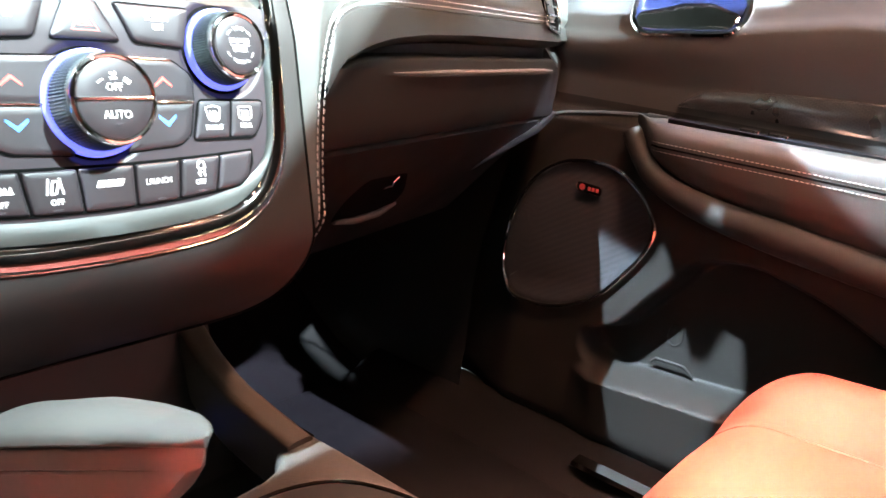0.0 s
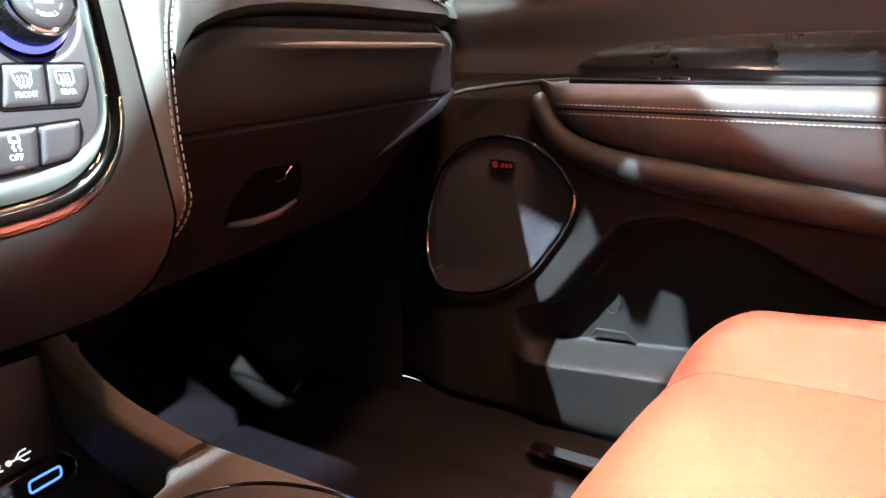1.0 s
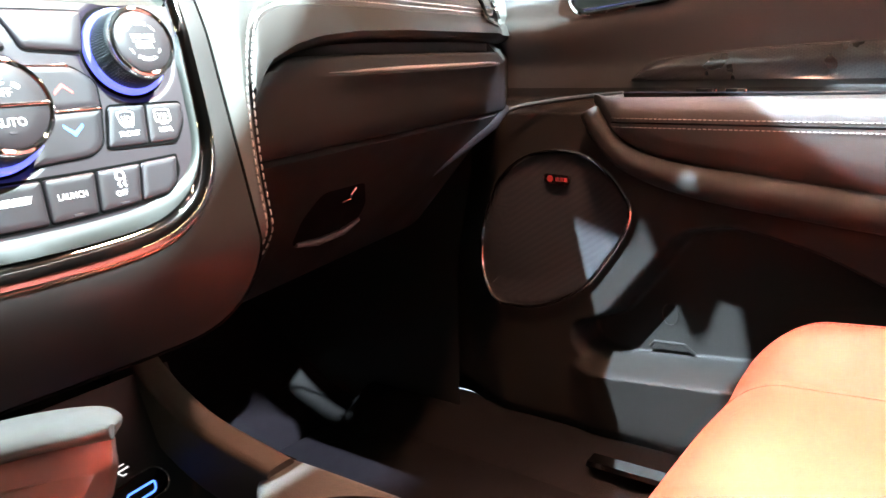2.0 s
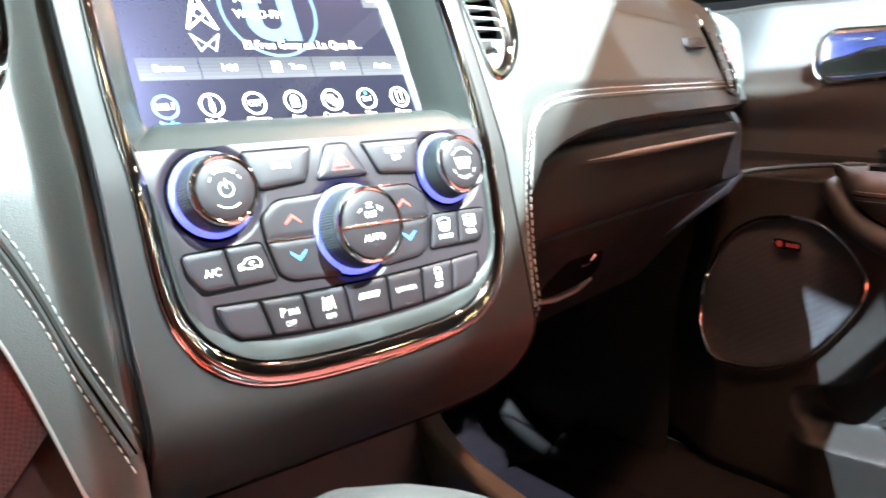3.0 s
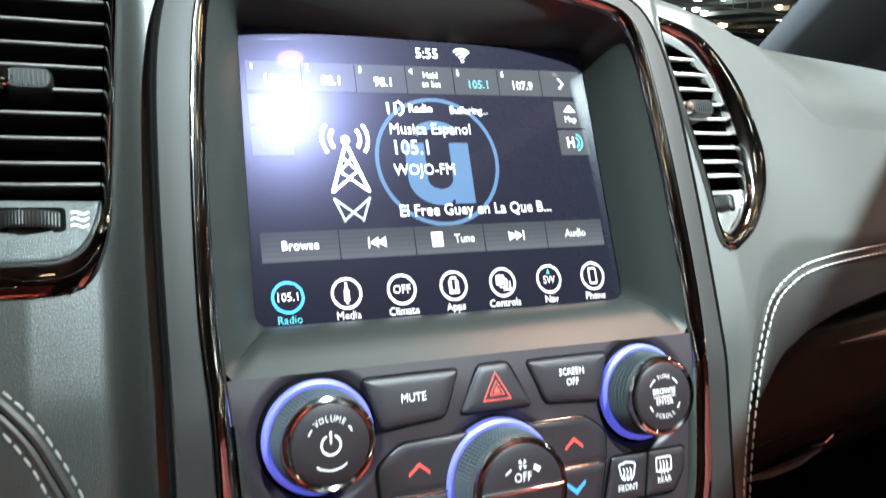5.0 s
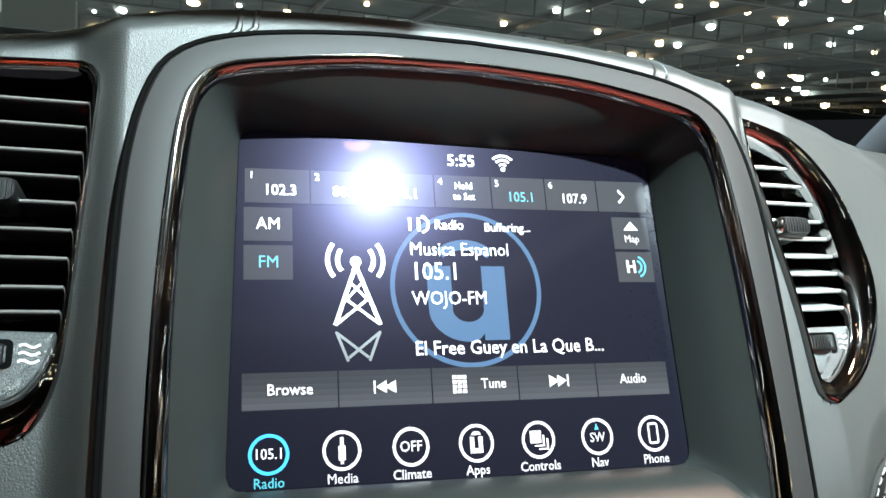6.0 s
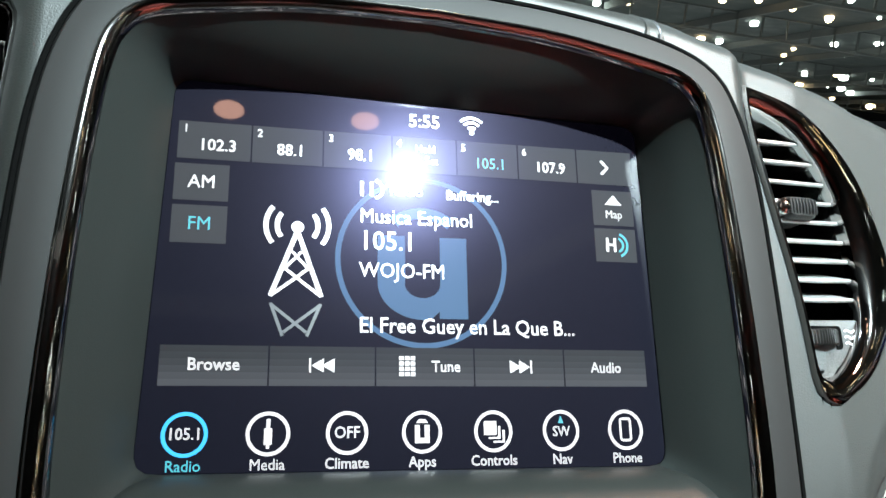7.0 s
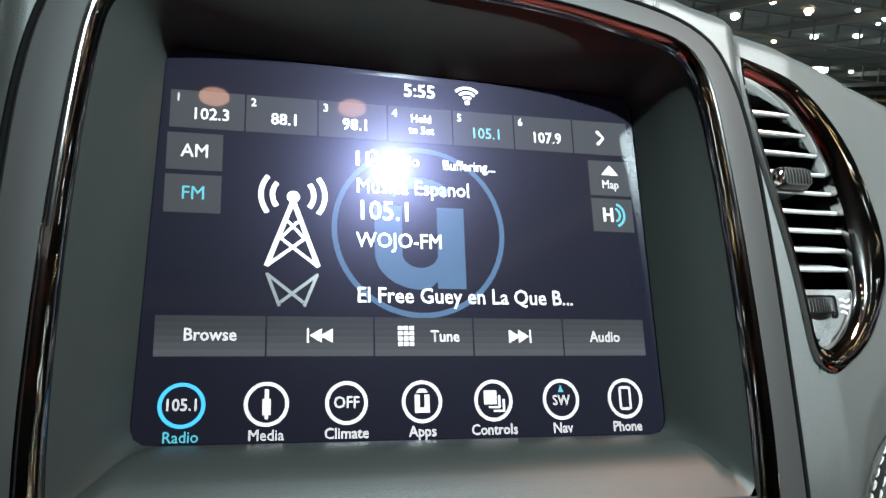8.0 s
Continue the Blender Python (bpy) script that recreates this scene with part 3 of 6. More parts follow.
for i in (1, 2, 4, 5):
    m = (edges[i] + edges[i + 1]) / 2 * 0.965
    bm = bmesh.new()
    slab(rounded([(m - 2.2, sag(m, -74.3, 6)), (m + 2.2, sag(m, -74.3, 6)), (m + 2.2, sag(m, -73.0, 6)), (m - 2.2, sag(m, -73.0, 6))], 0.6), stack, 2.0, 2.45, 0.2, bm)
    part("indicator", bm, PLATE, center_stack, "small indicator window")
lettering("marking", "OFF", MARK, center_stack, stack, -44.8, -74.6, 2.6, 2.4, weight=0.005, squeeze=0.9)
lettering("marking", "P", MARK, center_stack, stack, -48.0, -69.0, 4.2, 2.4, weight=0.02)
for k in range(3):
    wire("symbol_wave", [(-45.2 + k * 1.2 + 0.5 * math.cos(q), -69.2 + 1.5 * math.sin(q)) for q in np.linspace(-1.2, 1.2, 5)], 0.55, MARK, center_stack, stack, 2.4)
flat_shape("symbol_wedge", [[(-41.8, -70.6), (-39.4, -70.6), (-40.3, -67.2)]], MARK, center_stack, stack, 2.4)
lettering("marking", "OFF", MARK, center_stack, stack, -22.8, -75.6, 2.6, 2.4, weight=0.005, squeeze=0.9)
wire("symbol_lane", [(-26.6, -72.4), (-25.5, -65.6)], 0.7, MARK, center_stack, stack, 2.4)
wire("symbol_lane", [(-19.8, -72.4), (-20.9, -65.6)], 0.7, MARK, center_stack, stack, 2.4)
wire("symbol_car", rounded([(-25.0, -72.2), (-22.6, -71.8), (-21.3, -67.0), (-23.6, -66.6)], 0.6, 3), 0.8, MARK, center_stack, stack, 2.4, True)
# plain slanted bars where the drive-mode badge stands
for k in range(3):
    flat_shape("badge_bar", [[(-5.6 + k * 4.2, -71.2), (-2.0 + k * 4.2, -71.2), (-0.6 + k * 4.2, -68.2), (-4.2 + k * 4.2, -68.2)]], MARK, center_stack, stack, 2.4)
lettering("marking", "LAUNCH", MARK, center_stack, stack, 24.4, -70.8, 2.7, 2.4, weight=0.005, squeeze=0.86)
lettering("marking", "OFF", MARK, center_stack, stack, 46.4, -73.2, 2.6, 2.4, weight=0.005, squeeze=0.9)
wire("symbol_car", rounded([(45.4, -66.8), (49.6, -66.8), (49.0, -63.6), (46.0, -63.6)], 0.8, 3), 0.9, MARK, center_stack, stack, 2.4, True)
for k in (-1.3, 1.3):
    wire("symbol_wave", [(47.5 + k + 0.6 * math.sin(q * 1.6), -70.6 + q * 0.55) for q in range(6)], 0.7, MARK, center_stack, stack, 2.4)


def knob(name, u, v, r0, r1, height, label, lift=0.0):
    """Knurled rotary knob with a blue light ring, chrome rim and a flat face."""
    k = thing(name, label, "knob", "rotary knobs of the center stack")
    place = lambda a, r, h: stack(u, v, 0) + (stack(u + 1, v, 0) - stack(u, v, 0)).normalized() * (r * math.cos(a) / 1000) + UPV * (r * math.sin(a) / 1000) + NV * (h / 1000)
    UPV = (stack(u, v + 0.5, 0) - stack(u, v - 0.5, 0)).normalized()
    NV = Vector((1, 0, 0)).cross(UPV).normalized()
    cir = [2 * math.pi * i / 96 for i in range(96)]
    # dark well
    part("well", loft([[place(a, r, h) for a in cir] for r, h in ((r0 + 4.4, -3.4), (r0 + 3.8, -2.2), (r0 + 3.2, -1.8), (r0 + 0.5, -1.6))]), GAP, k)
    part("light_ring", loft([[place(a, r, h) for a in cir] for r, h in ((r0 + 2.7, -2.2), (r0 + 2.5, 0.3 + lift), (r0 + 1.2, 0.9 + lift), (r0 - 0.5, 0.4 + lift))]), HALO, k, "blue light ring")
    # knurled body
    nrow, ncol = 12, 176
    lp = []
    for j in range(nrow + 1):
        f = j / nrow
        r = r0 + (r1 + 0.9 - r0) * f
        h = 0.4 + (height - 2.6) * f
        lp.append([place(2 * math.pi * (i + 0.5 * (j % 2)) / ncol, r + (0.0 if j == nrow else 0.40 if i % 2 else -0.35), h) for i in range(ncol)])
    part("knurled_body", loft(lp), RUBBER, k, "knurled dark rubber body", angle=80)
    part("rim", loft([[place(a, r, h) for a in cir] for r, h in ((r1 + 0.9, height - 2.6), (r1 + 1.0, height - 1.4), (r1 + 0.5, height - 0.3), (r1 - 0.5, height + 0.1), (r1 - 1.3, height - 0.3), (r1 - 1.6, height - 1.2))]), CHROME, k, "chrome rim")
    part("face", loft([[place(a, r, h) for a in cir] for r, h in ((r1 - 1.5, height - 1.5), (r1 - 1.7, height - 0.35), (r1 - 2.4, height - 0.05), (r1 * 0.5, height + 0.15))], cap1=True), BUTTON, k, "matte dark face")
    fp = lambda a, b, h: stack(u, v, 0) + Vector((1, 0, 0)) * (a / 1000) + UPV * (b / 1000) + NV * ((height + 0.2 + h) / 1000)
    return k, fp


def arc(n, r, a0, a1):
    return [(r * math.cos(radians(a)), r * math.sin(radians(a))) for a in np.linspace(a0, a1, n)]


def arc_words(text, mat, parent, fp, r, mid, size, flip=False):
    """Letters set one by one round a circle."""
    step = size * 0.98 / r * 57.3
    for i, ch in enumerate(text):
        o = (i - (len(text) - 1) / 2) * step
        a = mid - o if not flip else mid + o
        rot = a - 90 if not flip else a + 90
        lettering("marking", ch, mat, parent, fp, r * math.cos(radians(a)), r * math.sin(radians(a)), size, 0.1, weight=0.005, squeeze=0.9, turn=rot)


k, fp = knob("volume_knob", -69.5, -9.5, 17.4, 15.2, 14.5, "round knurled volume knob with chrome rim and blue light ring")
arc_words("VOLUME", MARK, k, fp, 8.6, 90, 2.0)
wire("arc_mark", arc(5, 8.4, 138, 152), 0.5, MARK, k, fp, 0.1)
wire("arc_mark", arc(5, 8.4, 28, 42), 0.5, MARK, k, fp, 0.1)
wire("arc_mark", arc(9, 8.4, 232, 308), 0.55, MARK, k, fp, 0.1)
wire("power_symbol", arc(20, 3.3, 115, 425), 0.75, MARK, k, fp, 0.1)
wire("power_symbol", [(0, 0.4), (0, 4.6)], 0.75, MARK, k, fp, 0.1)
k, fp = knob("tune_knob", 69.5, -9.5, 17.4, 15.2, 14.5, "round knurled tuning knob with chrome rim and blue light ring")
arc_words("TUNE", MARK, k, fp, 8.0, 90, 1.8)
arc_words("SCROLL", MARK, k, fp, 8.2, 270, 1.8, True)
lettering("marking", "BROWSE", MARK, k, fp, 0, 1.9, 2.4, 0.1, weight=0.005, squeeze=0.86)
lettering("marking", "ENTER", MARK, k, fp, 0, -2.2, 2.4, 0.1, weight=0.005, squeeze=0.86)
wire("line_mark", [(-5.6, -0.15), (5.6, -0.15)], 0.35, MARK, k, fp, 0.1)
for a, b in ((122, 146), (34, 58), (204, 222), (318, 336)):
    wire("arc_mark", arc(6, 8.2, a, b), 0.5, MARK, k, fp, 0.1)
k, fp = knob("climate_knob", 0.0, -35.0, 20.6, 18.4, 18.5, "large knurled climate knob split by a chrome bar", lift=1.7)
part("bar", slab(rounded([(-17, -0.7), (17, -0.7), (17, 0.7), (-17, 0.7)], 0.4), fp, -0.6, 0.8, 0.4), CHROME, k, "chrome bar across the face")
lettering("marking", "OFF", MARK, k, fp, 0, 4.6, 3.3, 0.1, weight=0.005, squeeze=0.92)
lettering("marking", "AUTO", MARK, k, fp, 0, -6.8, 3.5, 0.1, weight=0.005, squeeze=0.92)
for a in (45, 135, 225, 315):
    flat_shape("fan_blade", [[(0.2 * math.cos(radians(a)), 9.4 + 0.2 * math.sin(radians(a))), (1.9 * math.cos(radians(a - 24)), 9.4 + 1.9 * math.sin(radians(a - 24))), (2.1 * math.cos(radians(a + 20)), 9.4 + 2.1 * math.sin(radians(a + 20)))]], MARK, k, fp, 0.1)
for sgn in (-1, 1):
    ring = [(sgn * q[0], q[1] - 1.5) for q in arc(6, 10.6, 48, 64)]
    wire("fan_arc", ring, 0.6 if sgn < 0 else 1.9, MARK, k, fp, 0.1)
bm = slab(rounded([(-1.4, -11.2), (1.4, -11.2), (1.4, -10.2), (-1.4, -10.2)], 0.4), fp, -0.1, 0.25, 0.15)
part("indicator", bm, PLATE, k)

# ---------------------------------------------------------------- touch screen
touch_screen = thing("touch_screen", "lit touch screen showing a radio page, glossy dark glass", "touch screen")
part("glass", loft([[scr(u, v, -4) for u, v in GLASS], [scr(u, v, 0) for u, v in GLASS], [scr(u, v, 0.2) for u, v in inset(GLASS, 0.3)]], cap1=True), DISPLAY, touch_screen, "glossy dark display glass", angle=20)


def ui_box(name, u0, v0, u1, v1, mat=GREY_UI, h=0.30):
    bm = bmesh.new()
    bm.faces.new([bm.verts.new(ui(u, v, h)) for u, v in ((u0, v0), (u1, v0), (u1, v1), (u0, v1))])
    return part(name, bm, mat, touch_screen, smooth=False)


def ui_text(text, u, v, size, mat=WHITE_UI, align="CENTER", weight=0.010, squeeze=0.92):
    lettering("screen_text", text, mat, touch_screen, ui, u, v, size, 0.42, align, weight, squeeze)


# preset row
ex = [-80.4, -57.0, -33.4, -9.6, 13.9, 37.2, 60.6, 83.6]
for i in range(7):
    ui_box("preset_tile", ex[i] + 0.25, 88.6, ex[i + 1] - 0.25, 102.0)
for i, (num, txt) in enumerate((("1", "102.3"), ("2", "88.1"), ("3", "98.1"), ("4", ""), ("5", "105.1"), ("6", "107.9"))):
    ui_text(num, ex[i] + 2.6, 99.2, 2.9)
    if txt:
        ui_text(txt, (ex[i] + ex[i + 1]) / 2 + 1.0, 93.6, 4.2, CYAN_UI if i == 4 else WHITE_UI)
ui_text("Hold", 2.4, 97.6, 2.9)
ui_text("to Set", 2.4, 93.2, 2.9)
wire("chevron", [(70.6, 98.0), (73.2, 95.3), (70.6, 92.6)], 1.1, WHITE_UI, touch_screen, ui, 0.42)
ui_text("5:55", 2.2, 108.3, 5.0, squeeze=0.98)
for r in (2.0, 3.9, 5.8):
    wire("wifi_arc", [(19.8 + q[0], 105.6 + q[1]) for q in arc(9, r, 45, 135)], 1.0, WHITE_UI, touch_screen, ui, 0.42)
ring_shape("wifi_dot", 19.8, 105.5, 0.0, 0.9, WHITE_UI, touch_screen, ui, 0.42)
# band tiles
ui_box("band_tile", -80.5, 74.0, -63.6, 86.8)
ui_box("band_tile", -80.5, 59.6, -63.6, 72.4)
ui_text("AM", -72.0, 80.4, 4.6)
ui_text("FM", -72.0, 66.0, 4.6, CYAN_UI)
ui_box("map_tile", 66.0, 72.6, 82.6, 86.2)
ui_box("signal_tile", 66.0, 58.8, 82.6, 71.4)
flat_shape("map_arrow", [[(71.0, 80.6), (78.0, 80.6), (74.6, 84.4)]], WHITE_UI, touch_screen, ui, 0.42)
ui_text("Map", 74.4, 76.8, 3.2)
for r in (2.6, 4.4):
    wire("signal_arc", [(74.6 + q[0], 65.2 + q[1]) for q in arc(9, r, -70, 70)], 0.9, CYAN_UI, touch_screen, ui, 0.42)
ui_box("signal_bar", 70.4, 62.6, 71.4, 67.8, WHITE_UI, 0.42)
ui_box("signal_bar", 73.4, 62.6, 74.4, 67.8, WHITE_UI, 0.42)
ui_box("signal_bar", 71.4, 64.8, 73.4, 65.6, WHITE_UI, 0.42)
# pale round emblem behind the words: ring, cup shape and stem
ring_shape("emblem_ring", 1.2, 56.6, 28.2, 30.0, LOGO_UI, touch_screen, ui, 0.26, n=72)
ub = [(-14.6, 65.0), (-14.6, 50)] + [(1.0 - 15.6 * math.cos(radians(a)), 48.5 - 12.4 * math.sin(radians(a))) for a in np.linspace(8, 100, 12)] + [(6.6, 39.0), (6.6, 36.6), (16.6, 36.6), (16.6, 65.0), (7.0, 65.0), (7.0, 50)] + [(0.8 + 6.2 * math.cos(radians(a)), 48.5 - 5.0 * math.sin(radians(a))) for a in np.linspace(10, 170, 10)] + [(-5.2, 50), (-5.2, 65.0)]
bm = bmesh.new()
f = bm.faces.new([bm.verts.new(ui(u, v, 0.26)) for u, v in ub])
bmesh.ops.triangulate(bm, faces=[f])
part("emblem_cup", bm, LOGO_UI, touch_screen, smooth=False)
wire("emblem_bar", [(1.0 + q[0], 58.0 + q[1]) for q in arc(12, 15.5, 50, 130)], 4.0, LOGO_UI, touch_screen, ui, 0.26)
# station words
for k in range(2):
    ui_box("signal_bar", -20.6 + k * 3.4, 78.8, -19.5 + k * 3.4, 84.0, WHITE_UI, 0.42)
wire("signal_arc", [(-16.0 + q[0], 81.4 + q[1]) for q in arc(9, 3.2, -80, 80)], 1.0, WHITE_UI, touch_screen, ui, 0.42)
ui_text("Radio", -4.6, 81.3, 4.0)
ui_text("Buffering...", 9.6, 80.6, 3.6, align="LEFT")
ui_text("Musica Espanol", -20.8, 71.4, 5.2, align="LEFT", squeeze=0.90)
ui_text("105.1", -20.8, 62.6, 6.8, align="LEFT", squeeze=0.92, mat=material("lit_ice", (0.1, 0.1, 0.1), 0.3, glow=(0.48, 0.76, 1.0), power=1.7))
ui_text("WOJO-FM", -20.8, 52.4, 5.2, align="LEFT", squeeze=0.90)
ui_text("El Free Guey en La Que B...", -20.8, 33.8, 5.2, align="LEFT", squeeze=0.93)
# mast
wire("mast_leg", [(-49.2, 42.9), (-41.4, 64.5)], 1.5, WHITE_UI, touch_screen, ui, 0.42)
wire("mast_leg", [(-33.0, 42.9), (-41.0, 64.5)], 1.5, WHITE_UI, touch_screen, ui, 0.42)
wire("mast_brace", [(-48.6, 43.4), (-37.2, 52.4)], 1.0, WHITE_UI, touch_screen, ui, 0.425)
wire("mast_brace", [(-33.6, 43.4), (-45.2, 52.4)], 1.0, WHITE_UI, touch_screen, ui, 0.425)
wire("mast_brace", [(-44.8, 52.4), (-39.6, 58.0)], 0.9, WHITE_UI, touch_screen, ui, 0.425)
wire("mast_brace", [(-37.6, 52.4), (-42.8, 58.0)], 0.9, WHITE_UI, touch_screen, ui, 0.425)
ring_shape("mast_ball", -41.2, 66.4, 0, 2.0, WHITE_UI, touch_screen, ui, 0.42)
for r in (6.6, 10.2):
    for a0 in (-38, 142):
        wire("mast_wave", [(-41.2 + q[0], 67.0 + q[1]) for q in arc(9, r, a0, a0 + 76)], 1.6, WHITE_UI, touch_screen, ui, 0.42)
DIM_UI = material("lit_dim", (0.05, 0.05, 0.05), 0.2, glow=(0.75, 0.85, 1.0), power=0.35)
for a, b in (((-49.0, 40.6), (-45.0, 30.0)), ((-33.2, 40.6), (-37.4, 30.0)), ((-48.6, 40.0), (-37.6, 31.2)), ((-33.6, 40.0), (-44.8, 31.2))):
    wire("mast_reflection", [a, b], 1.0, DIM_UI, touch_screen, ui, 0.42)
# transport row
ex = [-81.2, -48.8, -15.2, 18.2, 50.7, 82.4]
for i in range(5):
    for k in range(6):
        ui_box("transport_tile", ex[i] + 0.25, 26.8 - 2.07 * (k + 1), ex[i + 1] - 0.25, 26.8 - 2.07 * k, TILE_SHADES[k])
ui_text("Browse", -65.2, 20.8, 3.9)
ui_text("Tune", 8.4, 20.6, 3.7)
ui_text("Audio", 66.6, 20.6, 3.7)
for i in range(3):
    for j in range(4):
        ui_box("keypad_dot", -7.4 + i * 1.9, 17.6 + j * 1.7, -5.9 + i * 1.9, 18.9 + j * 1.7, WHITE_UI, 0.42)
for c, s in ((-32.0, 1), (34.4, -1)):
    flat_shape("skip_symbol", [[(c - 0.4 * s, 20.8), (c + 3.6 * s, 18.6), (c + 3.6 * s, 23.0)], [(c - 3.6 * s, 20.8), (c + 0.2 * s, 18.6), (c + 0.2 * s, 23.0)], [(c - 4.4 * s, 18.6), (c - 3.8 * s, 18.6), (c - 3.8 * s, 23.0), (c - 4.4 * s, 23.0)]], WHITE_UI, touch_screen, ui, 0.42)
# menu icons
names = ["Radio", "Media", "Climate", "Apps", "Controls", "Nav", "Phone"]
for i, nm in enumerate(names):
    c = -72.3 + 24.1 * i
    m = BLUE_UI if i == 0 else WHITE_UI
    ring_shape("menu_ring", c, 0, 5.5, 6.6, m, touch_screen, ui, 0.42)
    ui_text(nm, c, -9.2, 3.3, CYAN_UI if i == 0 else WHITE_UI, squeeze=0.95)
ui_text("105.1", -72.3, 0, 3.5)
c = -48.2
flat_shape("jack_symbol", [[(c - 1.2, -3.2), (c + 1.2, -3.2), (c + 1.2, 1.6), (c - 1.2, 1.6)], [(c - 0.6, 1.6), (c + 0.6, 1.6), (c + 0.6, 4.4), (c - 0.6, 4.4)], [(c - 0.5, -4.4), (c + 0.5, -4.4), (c + 0.5, -3.2), (c - 0.5, -3.2)]], WHITE_UI, touch_screen, ui, 0.42)
ui_text("OFF", -24.1, 0, 3.6)
flat_shape("apps_symbol", [[(-2.4, -3.4), (2.4, -3.4), (2.4, -1.8), (-2.4, -1.8)], [(-2.4, -1.8), (-0.8, -1.8), (-0.8, 2.2), (-2.4, 2.2)], [(0.8, -1.8), (2.4, -1.8), (2.4, 2.2), (0.8, 2.2)], [(-2.0, 2.8), (2.0, 2.8), (1.0, 4.0), (-1.0, 4.0)]], WHITE_UI, touch_screen, ui, 0.42)
flat_shape("controls_symbol", [[(20.8, -1.2), (25.2, -1.2), (25.2, 3.2), (20.8, 3.2)], [(25.7, -2.2), (26.5, -2.2), (26.5, 1.6), (25.7, 1.6)], [(22.4, -2.4), (26.5, -2.4), (26.5, -1.8), (22.4, -1.8)], [(24.0, -3.6), (28.0, -3.6), (28.0, -3.0), (24.0, -3.0)], [(27.2, -3.0), (28.0, -3.0), (28.0, 0.4), (27.2, 0.4)]], WHITE_UI, touch_screen, ui, 0.42)
ui_text("SW", 48.2, -0.4, 3.3)
flat_shape("compass_arrow", [[(47.2, 2.4), (49.2, 2.4), (48.2, 4.8)]], CYAN_UI, touch_screen, ui, 0.42)
wire("phone_symbol", rounded([(70.4, -3.4), (74.2, -3.4), (74.2, 3.6), (70.4, 3.6)], 0.8, 3), 0.8, WHITE_UI, touch_screen, ui, 0.42, True)

# ---------------------------------------------------------------- dashboard


def dash_off(x):
    a = abs(x)
    return 0.009 + 0.0176 * smooth01((a - 0.119) / 0.018) + 0.19 * max(0.0, a - 0.16) + 0.036 * smooth01((x - 0.58) / 0.134)


def stack_roll(z):
    return 0.046 * max(0.0, (0.5165 - z) / 0.0434) ** 1.6


def dash_y(x, z):
    roll = stack_roll(z) if 0 < x < 0.2 else 0.0
    return stack_y(z) + dash_off(x) + roll


CX = [-0.50, -0.25, -0.162, -0.125, -0.079, 0.0, 0.085, 0.111, 0.150, 0.168, 0.19, 0.205, 0.235, 0.27, 0.32, 0.42, 0.60, 0.72, 0.79]
CZ = [0.785, 0.775, 0.780, 0.789, 0.797, 0.800, 0.797, 0.792, 0.786, 0.782, 0.777, 0.772, 0.769, 0.768, 0.766, 0.762, 0.752, 0.748, 0.745]
crest_curve = spline(list(zip(CX, CZ)), 300)


def crest(x):
    return float(np.interp(x, crest_curve[:, 0], crest_curve[:, 1]))


def band_top(x):
    pts = sorted((abs(p[0]), stack(*p).z) for p in BAND_OUT if p[1] > 60 and p[0] >= 0)
    return float(np.interp(abs(x), [p[0] / 1000 for p in pts], [p[1] for p in pts]))


SEAM_R = [(0.1187, 0.4705), (0.130, 0.4718), (0.1402, 0.4770), (0.1468, 0.488), (0.1508, 0.508), (0.1540, 0.542), (0.1590, 0.570), (0.1640, 0.590), (0.1715, 0.609), (0.1825, 0.6248), (0.2005, 0.6345), (0.231, 0.6405), (0.30, 0.6430), (0.45, 0.6435), (0.60, 0.6435), (0.72, 0.642), (0.78, 0.641)]
EDGE_L = [(-0.119, 0.455), (-0.130, 0.468), (-0.139, 0.488), (-0.1445, 0.507), (-0.149, 0.5235), (-0.154, 0.541), (-0.1605, 0.560), (-0.168, 0.5737), (-0.176, 0.5843), (-0.186, 0.5925), (-0.21, 0.606), (-0.27, 0.622), (-0.50, 0.632)]
_sr, _el = spline(SEAM_R, 300), spline(EDGE_L, 300)[::-1]


def dash_low(x):
    if abs(x) < 0.1184:
        return band_top(x) + 0.0012
    if x > 0:
        return float(np.interp(x, _sr[:, 0], _sr[:, 1]))
    return float(np.interp(x, _el[:, 0], _el[:, 1]))


def dash_point(x, s):
    """s 0..1 up the face, 1..2 over the edge, 2..3 forward along the top."""
    zb, zc = dash_low(x), crest(x)
    wide = smooth01((x - 0.205) / 0.07)
    rise, run = 0.011 + 0.036 * wide, 0.034 + 0.045 * wide
    zt = max(zb + 0.002, zc - rise)
    yt = dash_y(x, zt)
    if s <= 1:
        z = zb + (zt - zb) * s
        roll = 0.006 * (1 - smooth01(s * 5)) if x > 0.118 else 0.0
        return Vector((x, dash_y(x, z) + roll, z))
    if s <= 2:
        a = (s - 1) * math.pi / 2
        return Vector((x, yt + run * (1 - math.cos(a)), zt + (zc - zt) * math.sin(a)))
    f = s - 2
    return Vector((x, yt + run + f * (0.654 - run), zc - 0.004 * f - 0.05 * f * f))


